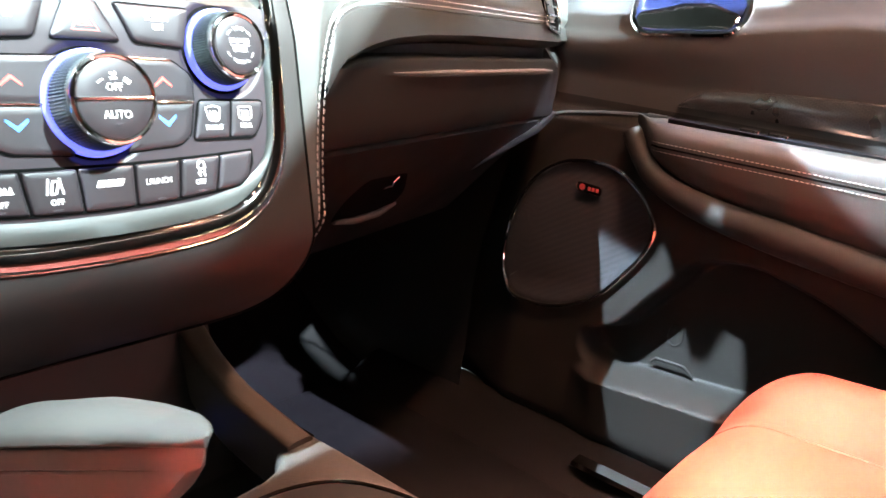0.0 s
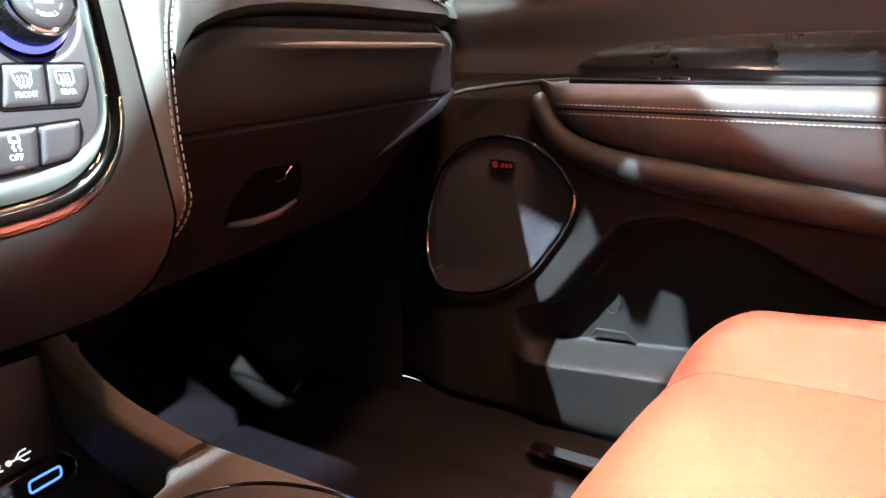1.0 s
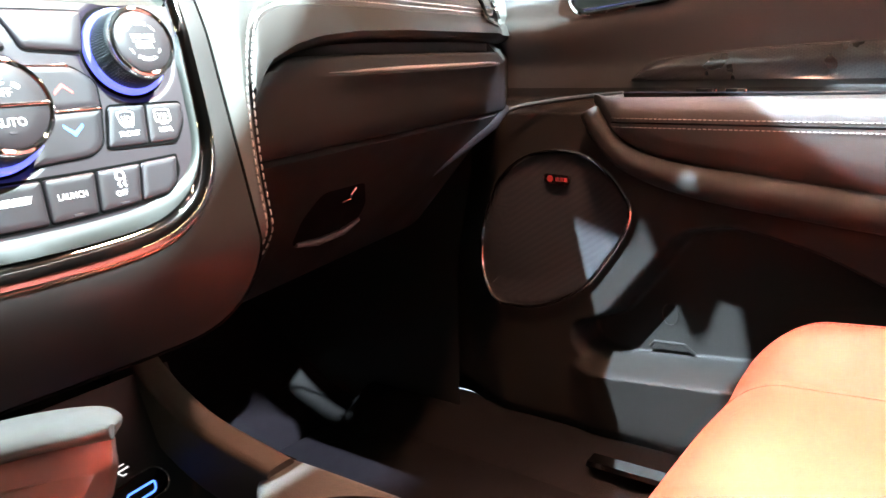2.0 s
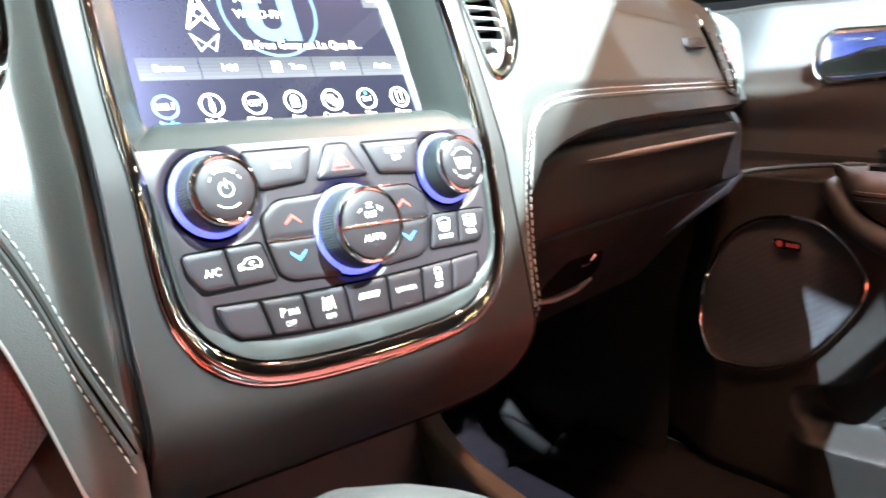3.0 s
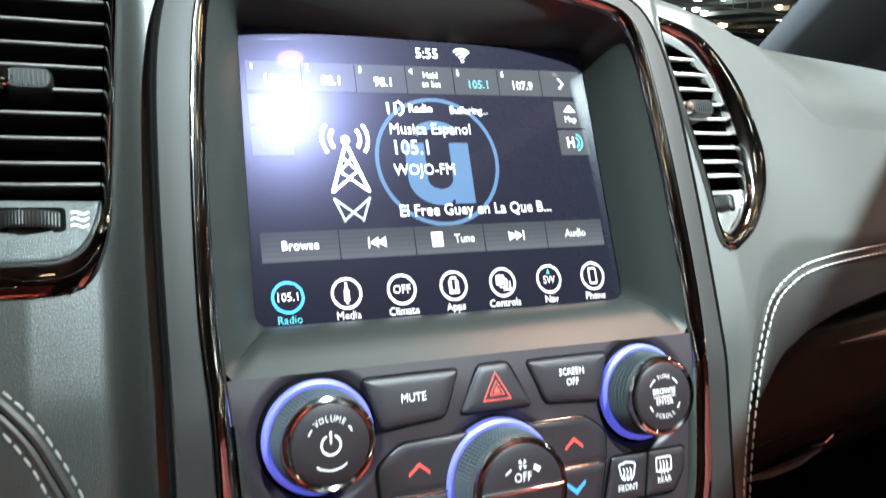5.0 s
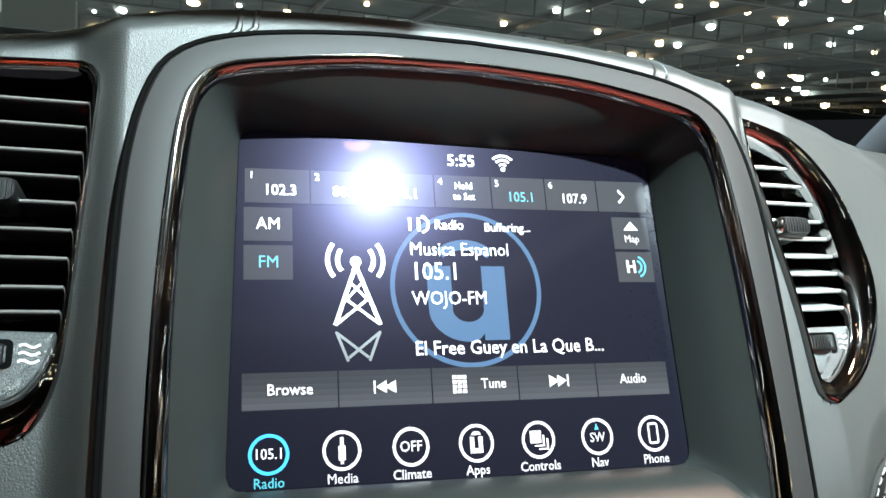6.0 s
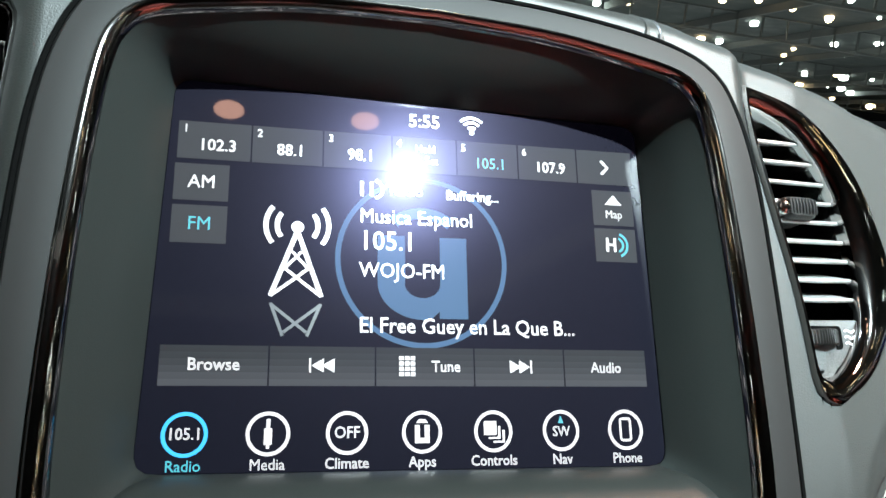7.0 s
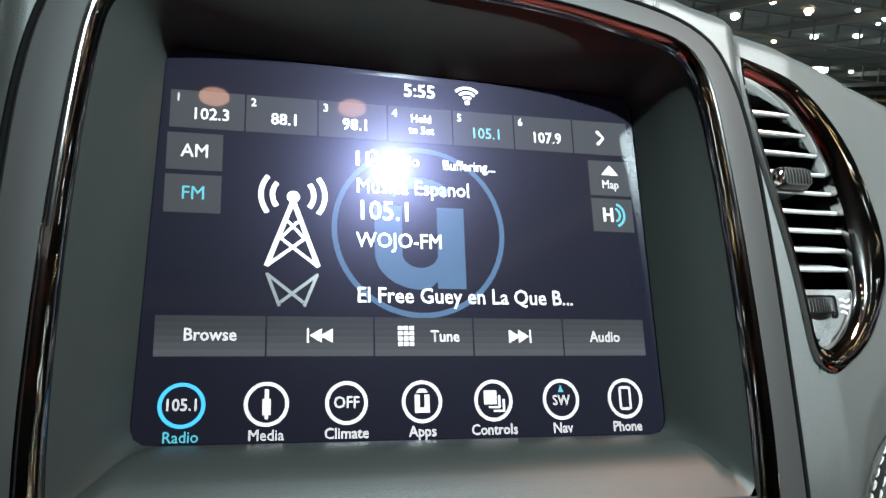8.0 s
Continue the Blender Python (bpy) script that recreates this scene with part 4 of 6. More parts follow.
# vent outlines on the dash face (u mm across, w mm up from a base line)
VENT_R = rounded([(131.5, 103), (164, 94.5), (190, 68), (201, 27), (195, 3), (178, -17), (158, -26), (149.5, -21), (146.5, 18), (138, 62)], [5, 24, 26, 26, 16, 14, 7, 8, 40, 40], 6)
OPEN_R = rounded([(135.5, 95), (156, 87), (174, 66), (181.5, 31), (179, 4), (168, -10), (157, -16), (151.5, -12), (149, 18), (141, 62)], [4, 16, 22, 22, 12, 10, 6, 6, 40, 40], 6)
VENT_L = rounded([(-126.5, 99), (-130, 40), (-133, -8), (-140, -28), (-205, -31), (-212, 94)], [10, 30, 18, 14, 14, 10], 6)


def vent_place(u, w, h):
    z = 0.681 + w * 0.9063 / 1000
    x = u / 1000
    return Vector((x, dash_y(x, z) - 0.9063 * h / 1000, z + 0.4226 * h / 1000))


def in_poly(x, y, poly):
    c, n = False, len(poly)
    for i in range(n):
        a, b = poly[i], poly[i - 1]
        if (a[1] > y) != (b[1] > y) and x < (b[0] - a[0]) * (y - a[1]) / (b[1] - a[1]) + a[0]:
            c = not c
    return c


dashboard = thing("dashboard", "black grained leather dashboard with pale stitching", "dashboard")
xs = sorted(set([round(v, 4) for v in np.r_[np.linspace(-0.50, -0.2, 20), np.linspace(-0.2, -0.1186, 50), np.linspace(-0.1183, 0.1183, 60), np.linspace(0.1186, 0.215, 56), np.linspace(0.215, 0.775, 70)]]))
ss = list(np.linspace(0, 1, 60)) + list(np.linspace(1, 2, 9))[1:] + list(np.linspace(2, 3, 8))[1:]
bm = bmesh.new()
g = [[bm.verts.new(dash_point(x, s)) for s in ss] for x in xs]
cut_r, cut_l = inset(VENT_R, 2.0), inset(VENT_L, 2.0)
for i in range(len(xs) - 1):
    for j in range(len(ss) - 1):
        q = (g[i][j], g[i + 1][j], g[i + 1][j + 1], g[i][j + 1])
        c = sum((v.co for v in q), Vector()) / 4
        w = (c.z - 0.681) / 0.9063 * 1000
        if ss[j] < 1 and (in_poly(c.x * 1000, w, cut_r) or in_poly(c.x * 1000, w, cut_l)):
            continue
        bm.faces.new(q)
# crease seams across the hood
part("dash_skin", bm, LEATHER, dashboard, "grained black leather skin", angle=70)
for sx in (-0.081, 0.086):
    for d in (-0.0028, 0.0028):
        pts = [dash_point(sx + d + 0.003 * (s - 1), s) + Vector((0, 0.0003, -0.0009)) for s in np.linspace(0.05, 2.05, 20)]
        part("seam_fold", tube(pts, 0.0014, sides=8), LEATHER, dashboard, "raised leather seam fold")
# stitched seam along the lower pad edge, two rows
def on_dash(x, z):
    return Vector((x, dash_y(x, z), z))


def seam_row(curve, off):
    """Curve on the dash face moved sideways by off (to its left)."""
    out = []
    for i, p in enumerate(curve):
        t = curve[min(i + 1, len(curve) - 1)] - curve[max(i - 1, 0)]
        n = np.array([-t[1], t[0]]) / np.linalg.norm(t)
        q = p + n * off
        out.append(on_dash(q[0], q[1]))
    return out


vis = [p for p in _sr if p[0] < 0.60]
stitches("stitching", seam_row(vis, 0.0030), dashboard, (-0.2, -0.9, 0.3))
stitches("stitching", seam_row(vis, 0.0072), dashboard, (-0.2, -0.9, 0.3))
SEAM_L = spline([(-0.1187, 0.516), (-0.1258, 0.5346), (-0.135, 0.5590), (-0.1413, 0.5785), (-0.1477, 0.5954), (-0.1543, 0.6085), (-0.1608, 0.6190), (-0.171, 0.6282), (-0.1813, 0.6328), (-0.21, 0.641), (-0.26, 0.648), (-0.45, 0.652)], 220)
SEAM_L2 = spline([(-0.1225, 0.500), (-0.1334, 0.5313), (-0.1428, 0.5600), (-0.1492, 0.5766), (-0.1556, 0.5914), (-0.1619, 0.6045), (-0.1718, 0.6168), (-0.182, 0.6238), (-0.21, 0.632), (-0.26, 0.639), (-0.45, 0.643)], 220)
for row in (SEAM_L, SEAM_L2):
    stitches("stitching", [on_dash(*p) for p in row], dashboard, (0.2, -0.9, 0.3))
mid = (SEAM_L + SEAM_L2) / 2
part("seam_groove", tube([on_dash(*p) + Vector((0, 0.0002, 0)) for p in mid], 0.0007, sides=6), GAP, dashboard, "dark seam groove")
for off in (0.0017, -0.0017):
    part("seam_fold", tube([p + Vector((0, 0.0004, 0)) for p in seam_row(mid, off)], 0.0016, sides=6), LEATHER, dashboard, "raised leather beside the seam")

# leather beside the lower part of the surround, and its rounded lower corner
def band_side(z):
    pts = sorted((stack(*p).z, p[0] / 1000) for p in BAND_OUT if p[0] > 60 and p[1] < 60)
    return float(np.interp(z, [q[0] for q in pts], [q[1] for q in pts]))


for s in (-1, 1):
    part("side_leather", surface(lambda z, f: Vector((s * (band_side(max(z, 0.483)) - 0.004 + (0.1192 - band_side(max(z, 0.483)) + 0.004) * f), stack_y(z) + 0.0092 + stack_roll(z), z)), np.linspace(0.4705, 0.66, 60), np.linspace(0, 1, 6)), LEATHER, dashboard, "black leather beside the surround")

# flank of the stack and the underside, closing it to the firewall
flank = [[Vector((p[0], dash_y(p[0], p[1] + 0.006) + 0.004, p[1])) for p in _sr if p[0] < 0.26]]
flank.append([q + Vector((-0.004, 0.02, -0.002)) for q in flank[0]])
flank.append([Vector((min(q.x, 0.20) - 0.01, 0.20, q.z)) for q in flank[0]])
part("stack_flank", loft(flank, closed=False), SOFT, dashboard)
low = [p for p in BAND_OUT if p[1] < -100]
low = sorted(low)
under = [[stack(u, v, -1.5 - roll_under(v)) for u, v in low]]
for y, z, k in ((0.004, 0.4655, 1.0), (0.018, 0.4585, 1.0), (0.040, 0.4535, 1.0), (0.10, 0.450, 1.02), (0.20, 0.450, 1.02)):
    under.append([Vector((u * 0.001 * k, max(y, q.y + 0.003), min(z + max(0.0, v + 150) * 0.0002, q.z - 0.001))) for (u, v), q in zip(low, under[0])])
part("stack_underside", loft(under, closed=False), SOFT, dashboard)

# carbon-weave knee panel beside the stack, chrome edge
knee = thing("knee_panel", "carbon-weave knee panel with a thin chrome edge", "knee panel")
edge = [Vector((p[0], dash_y(p[0], p[1]) - 0.0004, p[1])) for p in _el[::-1]]
part("chrome_edge", tube(edge, 0.0009, sides=8), SILVER, knee, "thin chrome edge")
rows = [edge, [q + Vector((-0.003, 0.006, -0.003)) for q in edge], [q + Vector((-0.03, 0.02, -0.035)) for q in edge], [q + Vector((-0.06, 0.015, -0.09)) for q in edge], [q + Vector((-0.06, 0.06, -0.16)) for q in edge]]
part("backing", loft([[q + Vector((0, 0.007, 0)) for q in r] for r in rows], closed=False), SOFT, knee, "dark lower backing")
# the woven panel narrows to a rounded tip low beside the seam
tip = [(q, min(1.0, math.sqrt(max(0.0, (q.z - 0.521) / 0.030)))) for q in edge if q.z > 0.5205]
rows = [[q + Vector(o) * f for q, f in tip] for o in ((0, 0, 0), (-0.003, 0.004, -0.003), (-0.030, 0.012, -0.035), (-0.060, 0.008, -0.09))]
part("panel", loft(rows, closed=False), KNEE, knee, "dark carbon-weave panel tinted with the red seat reflection")


# ---------------------------------------------------------------- air vents
def air_vent(outline, opening, centre, label, slat_ws, tilt, knob_w, knob_u, plate_w, wheel_u, ww=10.0, slat_mat=None, lip_mat=None):
    v = thing("air_vent", label, "air vent", "air vents of the dashboard")
    po, pi = polar(dense(outline, 12), *centre, 120), polar(dense(opening, 12), *centre, 120)
    rim = [(-0.03, -1.5), (-0.02, 1.2), (0.12, 2.6), (0.45, 2.9), (0.75, 1.6), (0.95, -1.0), (1.0, -4.0), (1.0, -16.0)]
    part("rim", loft([[vent_place(a[0] * (1 - f) + b[0] * f, a[1] * (1 - f) + b[1] * f, h) for a, b in zip(po, pi)] for f, h in rim]), BLACKCHROME, v, "dark chrome rim")
    inner = pi
    part("duct", loft([[vent_place(u, w, -6) for u, w in inner], [vent_place(u, w, -48) for u, w in inner]], cap1=True), GAP, v)

    def span(w):
        xs_ = []
        n = len(inner)
        for i in range(n):
            a, b = inner[i], inner[(i + 1) % n]
            if (a[1] > w) != (b[1] > w):
                xs_.append(a[0] + (b[0] - a[0]) * (w - a[1]) / (b[1] - a[1]))
        return (min(xs_), max(xs_)) if len(xs_) > 1 else None

    for w in slat_ws:
        s = span(w)
        if not s or s[1] - s[0] < 8:
            continue
        a, b = s[0] + 0.4, s[1] - 0.4
        us = np.linspace(a, b, 9)
        k = tilt / 16.0
        prof = [(-4.0, 0.0), (-4.4, 0.8), (-8.0, 1.1 + 4 * k), (-20.0, 1.0 + 16 * k), (-20.0, 0.2 + 16 * k), (-8.0, 4 * k), (-4.6, -0.3)]
        slat = part("slat", loft([[vent_place(u, w + dw, h) for h, dw in prof] for u in us], cap0=True, cap1=True), slat_mat or SLAT_LIT, v, "satin slat")
        lip = [vent_place(u, w + 0.3, -4.0) for u in us]
        part("slat_lip", tube(lip, 0.0009 if lip_mat is None else 0.0006, sides=6), lip_mat or SILVER, slat, "satin slat lip")
    # adjusting tab
    s = [vent_place(knob_u, knob_w, 0), vent_place(knob_u, knob_w, -14)]
    tab = [[vent_place(knob_u + du, knob_w + dw, h) for du, dw in rounded([(-8, -4.5), (8, -4.5), (8, 4.5), (-8, 4.5)], 4, 4)] for h in (-14, -1)]
    tab.append([vent_place(knob_u + du, knob_w + dw, 1.0) for du, dw in rounded([(-7, -3.6), (7, -3.6), (7, 3.6), (-7, 3.6)], 3.4, 4)])
    part("adjuster", loft(tab, cap1=True), SOFT, v, "ribbed dark adjuster tab")
    for i in range(9):
        u = knob_u - 6 + i * 1.5
        part("adjuster_rib", tube([vent_place(u, knob_w - 3, 1.1), vent_place(u, knob_w, 1.6), vent_place(u, knob_w + 3, 1.1)], 0.0004, sides=5), SOFT, v)
    part("adjuster_cap", loft([[vent_place(knob_u + 9.0 * 0 + kx * math.cos(a) * 2.8 - 7.8, knob_w + kx * math.sin(a) * 3.4, h) for a in np.linspace(0, 2 * math.pi, 17)[:-1]] for kx, h in ((1, -6), (1, 0.6), (0.7, 1.6), (0.2, 1.9))], cap1=True), CHROME, v, "chrome adjuster end")
    # lower plate with the flow wheel
    low = [p for p in inner if p[1] < plate_w]
    top = span(plate_w)
    loop = sorted([p for p in low if p[0] > (top[0] + top[1]) / 2], key=lambda p: -p[1]) + sorted([p for p in low if p[0] <= (top[0] + top[1]) / 2], key=lambda p: p[1])
    loop = [(top[1], plate_w)] + loop + [(top[0], plate_w)]
    part("plate", slab(loop, vent_place, -12, -2.6, 0.6), BRUSHED, v, "brushed metal plate")
    wc = plate_w - 6.8
    slot = rounded([(wheel_u - ww, wc - 4.6), (wheel_u + ww, wc - 4.6), (wheel_u + ww, wc + 4.6), (wheel_u - ww, wc + 4.6)], 2.2)
    bmx = bmesh.new()
    bmx.faces.new([bmx.verts.new(vent_place(u, w, -2.35)) for u, w in slot])
    part("wheel_slot", bmx, GAP, v, smooth=False)
    cols = 40
    wl = []
    for i in range(cols + 1):
        t = i / cols
        u = wheel_u + (2 * t - 1) * (ww - 1.4)
        hh = -3.0 + 5.2 * math.sin(math.pi * t) + (0.3 if i % 2 else 0)
        wl.append([vent_place(u, wc + dw, hh - (0.8 if abs(dw) > 2.6 else 0)) for dw in (-3.2, -2.4, 0, 2.4, 3.2)])
    part("flow_wheel", loft(wl, closed=False), SOFT, v, "ribbed thumb wheel")
    if wheel_u < 0:
        c = wheel_u - ww - 5.5
        wire("closed_mark", [(c - 2.6, wc - 2.4), (c + 2.6, wc - 2.4), (c + 2.6, wc + 2.4), (c - 2.6, wc + 2.4)], 0.7, MARK, v, vent_place, -2.3, True)
        wire("closed_mark", [(c - 2.2, wc - 2.0), (c + 2.2, wc + 2.0)], 0.6, MARK, v, vent_place, -2.29)
        wire("closed_mark", [(c - 2.2, wc + 2.0), (c + 2.2, wc - 2.0)], 0.6, MARK, v, vent_place, -2.28)
    for i in range(3):
        c = wheel_u + ww + 4.5
        wire("flow_mark", [(c - 3 + q, wc - 2.4 + i * 2.4 + 0.5 * math.sin(q * 1.2)) for q in np.linspace(0, 6, 8)], 0.8, MARK, v, vent_place, -2.3)
    return v


# right slats pale: spotlight on their tops put into the colour; left ones dark
SLAT_LIT = material("pale_lit_slat", (0.26, 0.27, 0.265), 0.38, vary=0.05, spec=0.5)
air_vent(VENT_R, OPEN_R, (166, 38), "tall curved air vent with dark chrome rim and slats painted as lit", [80.5, 72, 63.5, 55.2, 47, 38.8, 30.8, 22.9, 15], 6.0, 52, 155.5, 7.0, 159)
OPEN_L = rounded([(-130.5, 95), (-134, 40), (-136, 2), (-144, -15.5), (-204, -18), (-208, 90)], [8, 30, 16, 12, 10, 8], 6)
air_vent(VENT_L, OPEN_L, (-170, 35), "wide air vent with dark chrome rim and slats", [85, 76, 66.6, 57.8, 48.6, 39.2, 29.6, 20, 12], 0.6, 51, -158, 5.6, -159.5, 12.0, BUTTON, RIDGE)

# ---------------------------------------------------------------- passenger side of the dashboard
glove_box = thing("glove_box", "dark glove box door with a horizontal ridge", "glove box")


def glove_y(x):
    return 0.046 + 0.19 * (x - 0.22) + 0.5 * max(0, x - 0.6) ** 2 + 0.028 * smooth01((x - 0.61) / 0.11)


GLOVE_TOP = spline([(0.172, 0.560), (0.178, 0.580), (0.187, 0.592), (0.200, 0.601), (0.222, 0.6065), (0.26, 0.608), (0.42, 0.608), (0.585, 0.608), (0.608, 0.6055), (0.6225, 0.598), (0.629, 0.585), (0.6315, 0.565)], 120)


def glove_section(x, zt):
    """Upper door from its back edge over the top, past the sharp ridge, down to the split."""
    a = smooth01((x - 0.235) / 0.10) * smooth01((0.612 - x) / 0.035)
    y = glove_y(x)
    zr = min(0.594, zt - 0.004)
    pts = [(0.035, zt - 0.001), (0.008, zt), (0.0035, zt - 0.0004), (0.0012, zt - 0.0018), (0.0004, zt - 0.004)]
    pts += [(0.0, max(zr + 0.0042, zr + (zt - 0.004 - zr) * 0.4)), (-0.0006 * a, zr + 0.0030), (-0.0050 * a, zr + 0.0003), (-0.0058 * a, zr - 0.0010), (-0.0052 * a, zr - 0.0024), (-0.0020 * a, zr - 0.012)]
    zb = 0.5425
    pts += [(0.0, zb + (zr - 0.012 - zb) * 0.5), (0.0008, zb + 0.003), (0.0026, zb + 0.0006), (0.006, zb), (0.03, zb)]
    return [Vector((x, y + d, z)) for d, z in pts]


part("upper_door", loft([glove_section(x, z) for x, z in GLOVE_TOP], closed=False, cap0=True, cap1=True), GLOVE, glove_box, "smooth dark upper door with a sharp ridge", angle=60)


# highlight along the glove box ridge painted as a pale strip
ridge_x = np.linspace(0.262, 0.600, 40)
part("ridge_highlight", tube([Vector((x, glove_y(x) - 0.0030 * smooth01((x - 0.235) / 0.10) * smooth01((0.612 - x) / 0.035) - 0.0004, 0.5955)) for x in ridge_x], [0.0002 + 0.0021 * smooth01((x - 0.262) / 0.10) * smooth01((0.600 - x) / 0.04) for x in ridge_x], sides=10), RIDGE, glove_box, "pale strip standing for the highlight on the ridge")


def low_door(x, z, h=0.0):
    return Vector((x, glove_y(x) + 0.007 + 0.9 * (0.5355 - z) - 0.67 * h, z - 0.74 * h))


part("lower_door", loft([[low_door(0.172, z, h), *[low_door(x, z, h) for x in np.linspace(0.176, 0.60, 24)], *[low_door(0.60 + 0.03 * math.sin(q) , z + 0.0, h - 0.02 * (1 - math.cos(q))) for q in (0.5, 1.0, 1.57)]] for z, h in ((0.5385, -0.03), (0.5385, -0.003), (0.5375, -0.0006), (0.535, 0), (0.49, 0), (0.44, 0), (0.405, 0), (0.395, -0.004), (0.390, -0.03))], closed=False), GLOVE, glove_box, "dark lower door sloping back underneath")
# pull handle in the lower door
hp = [(0.296, 0.452), (0.352, 0.447), (0.402, 0.452), (0.396, 0.472), (0.360, 0.500), (0.292, 0.502), (0.285, 0.48)]
# shade inside the pull recess laid on as a flat black patch
flat_shape("recess_shade", [rounded(hp, 0.008)], GAP, glove_box, low_door, 0.0006)
part("pull_handle", tube([low_door(0.302, 0.4525, 0.001), low_door(0.335, 0.450, 0.004), low_door(0.375, 0.450, 0.004), low_door(0.403, 0.4545, 0.001)], [0.0022, 0.0036, 0.0036, 0.0022], sides=8), RIDGE, glove_box, "narrow pull handle")
part("latch_mark", tube([low_door(0.338, 0.486, 0.001), low_door(0.346, 0.490, 0.003), low_door(0.341, 0.4945, 0.003), low_door(0.347, 0.498, 0.001)], 0.0011, sides=6), CHROME, glove_box, "small bright latch")

# body behind the glove box and below the pad
PAD_LOW = [(0.150, 0.560), (0.165, 0.585), (0.1865, 0.604), (0.218, 0.6140), (0.25, 0.6195), (0.30, 0.6235), (0.38, 0.6255), (0.72, 0.626)]
under_pad = []
for x in np.linspace(0.165, 0.775, 76):
    zl = dash_low(x)
    zp = min(zl - 0.003, float(np.interp(x, [p[0] for p in PAD_LOW], [p[1] for p in PAD_LOW])))
    k = smooth01((x - 0.175) / 0.02)
    y0, yp, gy = dash_y(x, zl), dash_y(x, zp), glove_y(x)
    under_pad.append([Vector((x, y0 + 0.006, zl)), Vector((x, y0 + 0.0022, zl - 0.0008)), Vector((x, y0 + 0.0008, zl - 0.003)), Vector((x, (y0 + yp) / 2 + 0.001, (zl + zp) / 2)), Vector((x, yp + 0.002, zp + 0.001)), Vector((x, yp + 0.005, zp - 0.0025)), Vector((x, yp + 0.011, zp - 0.0055)), Vector((x, max(gy + 0.016, yp + 0.02), zp - 0.008)), Vector((x, gy + (0.020 if x < 0.62 else 0.004), 0.60)), Vector((x, gy + (0.03 if x < 0.62 else 0.006), 0.545)), Vector((x, gy + 0.16, 0.40)), Vector((x, max(0.34, gy + 0.2), 0.37)), Vector((x, 0.62, 0.42))])
part("lower_dash", loft(under_pad, closed=False), SOFT, dashboard, "dark lower dashboard body")
# curved kick trim beside the glove box
kick = [low_door(0.640, 0.541, -0.004), low_door(0.612, 0.528, -0.004), low_door(0.575, 0.505, -0.006), low_door(0.545, 0.482, -0.008), low_door(0.52, 0.455, -0.012)]
part("corner_trim", tube(kick, [0.008, 0.011, 0.011, 0.010, 0.008], sides=12), GLOVE, dashboard, "rounded lower corner trim")

# side vent at the end of the dashboard
SIDE_VENT = rounded([(0.546, 0.724), (0.640, 0.738), (0.690, 0.705), (0.706, 0.665), (0.700, 0.643), (0.610, 0.633), (0.568, 0.638), (0.572, 0.660), (0.569, 0.688), (0.560, 0.710)], [0.006, 0.02, 0.02, 0.02, 0.010, 0.01, 0.006, 0.01, 0.03, 0.03], 5)


def sv(x, z, h):
    return Vector((x, dash_y(x, z) - h, z))


side_vent = thing("air_vent", "small side air vent with chrome rim beside the door", "air vent", "air vents of the dashboard")
part("rim", loft([[sv(x, z, h) for x, z in inset(SIDE_VENT, d)] for d, h in ((0, -0.001), (0.0008, 0.002), (0.003, 0.003), (0.0045, 0.001), (0.005, -0.003))]), CHROME, side_vent, "chrome rim")
# flat black sheet flush with the dash stands in for the shaded duct
part("duct", loft([[sv(x, z, h) for x, z in inset(SIDE_VENT, 0.0045)] for h in (0.0006, 0.0004)], cap1=True), GAP, side_vent)
for i in range(8):
    z = 0.654 + i * 0.0098
    a = float(np.interp(z, [0.64, 0.66, 0.688, 0.71, 0.724], [0.570, 0.574, 0.571, 0.562, 0.550]))
    b = float(np.interp(z, [0.64, 0.665, 0.705, 0.738], [0.695, 0.704, 0.688, 0.645]))
    part("slat", tube([sv(a + 0.005, z, 0.001), sv((a + b) / 2, z, 0.0022), sv(b - 0.006, z, 0.001)], 0.0013, sides=6), CHROME, side_vent, "bright slat")
part("adjuster", loft([[sv(0.517 + du * 1.9, 0.691 + dz, h) for du, dz in rounded([(-0.013, -0.006), (0.013, -0.005), (0.011, 0.006), (-0.012, 0.005)], 0.004)] for h in (0.0, 0.006)] + [[sv(0.517 + du * 1.6, 0.691 + dz * 0.8, 0.0075) for du, dz in rounded([(-0.013, -0.006), (0.013, -0.005), (0.011, 0.006), (-0.012, 0.005)], 0.004)]], cap1=True), SATIN, side_vent, "satin thumb tab")

# ---------------------------------------------------------------- front passenger door
door = tagged(new("door_1"), "dark door panel with armrest, speaker and map pocket", "door", kind="structure")
POCKET = [(0.075, 0.27), (0.070, 0.235), (0.034, 0.217), (-0.55, 0.275), (-0.62, 0.33), (-0.45, 0.335), (-0.307, 0.345), (-0.20, 0.392), (-0.114, 0.412), (-0.055, 0.400), (-0.020, 0.352), (0.03, 0.285)]
pocket_poly = rounded(POCKET, 0.02, 5)
PARR = np.array(pocket_poly)


def edge_distance(y, z):
    """Distance to the pocket outline, positive inside."""
    a, b = PARR, np.roll(PARR, -1, axis=0)
    ab, ap = b - a, np.array([y, z]) - a
    t = np.clip((ap * ab).sum(1) / np.maximum((ab * ab).sum(1), 1e-12), 0, 1)
    d = np.sqrt(((ap - ab * t[:, None]) ** 2).sum(1)).min()
    return d if in_poly(y, z, pocket_poly) else -d


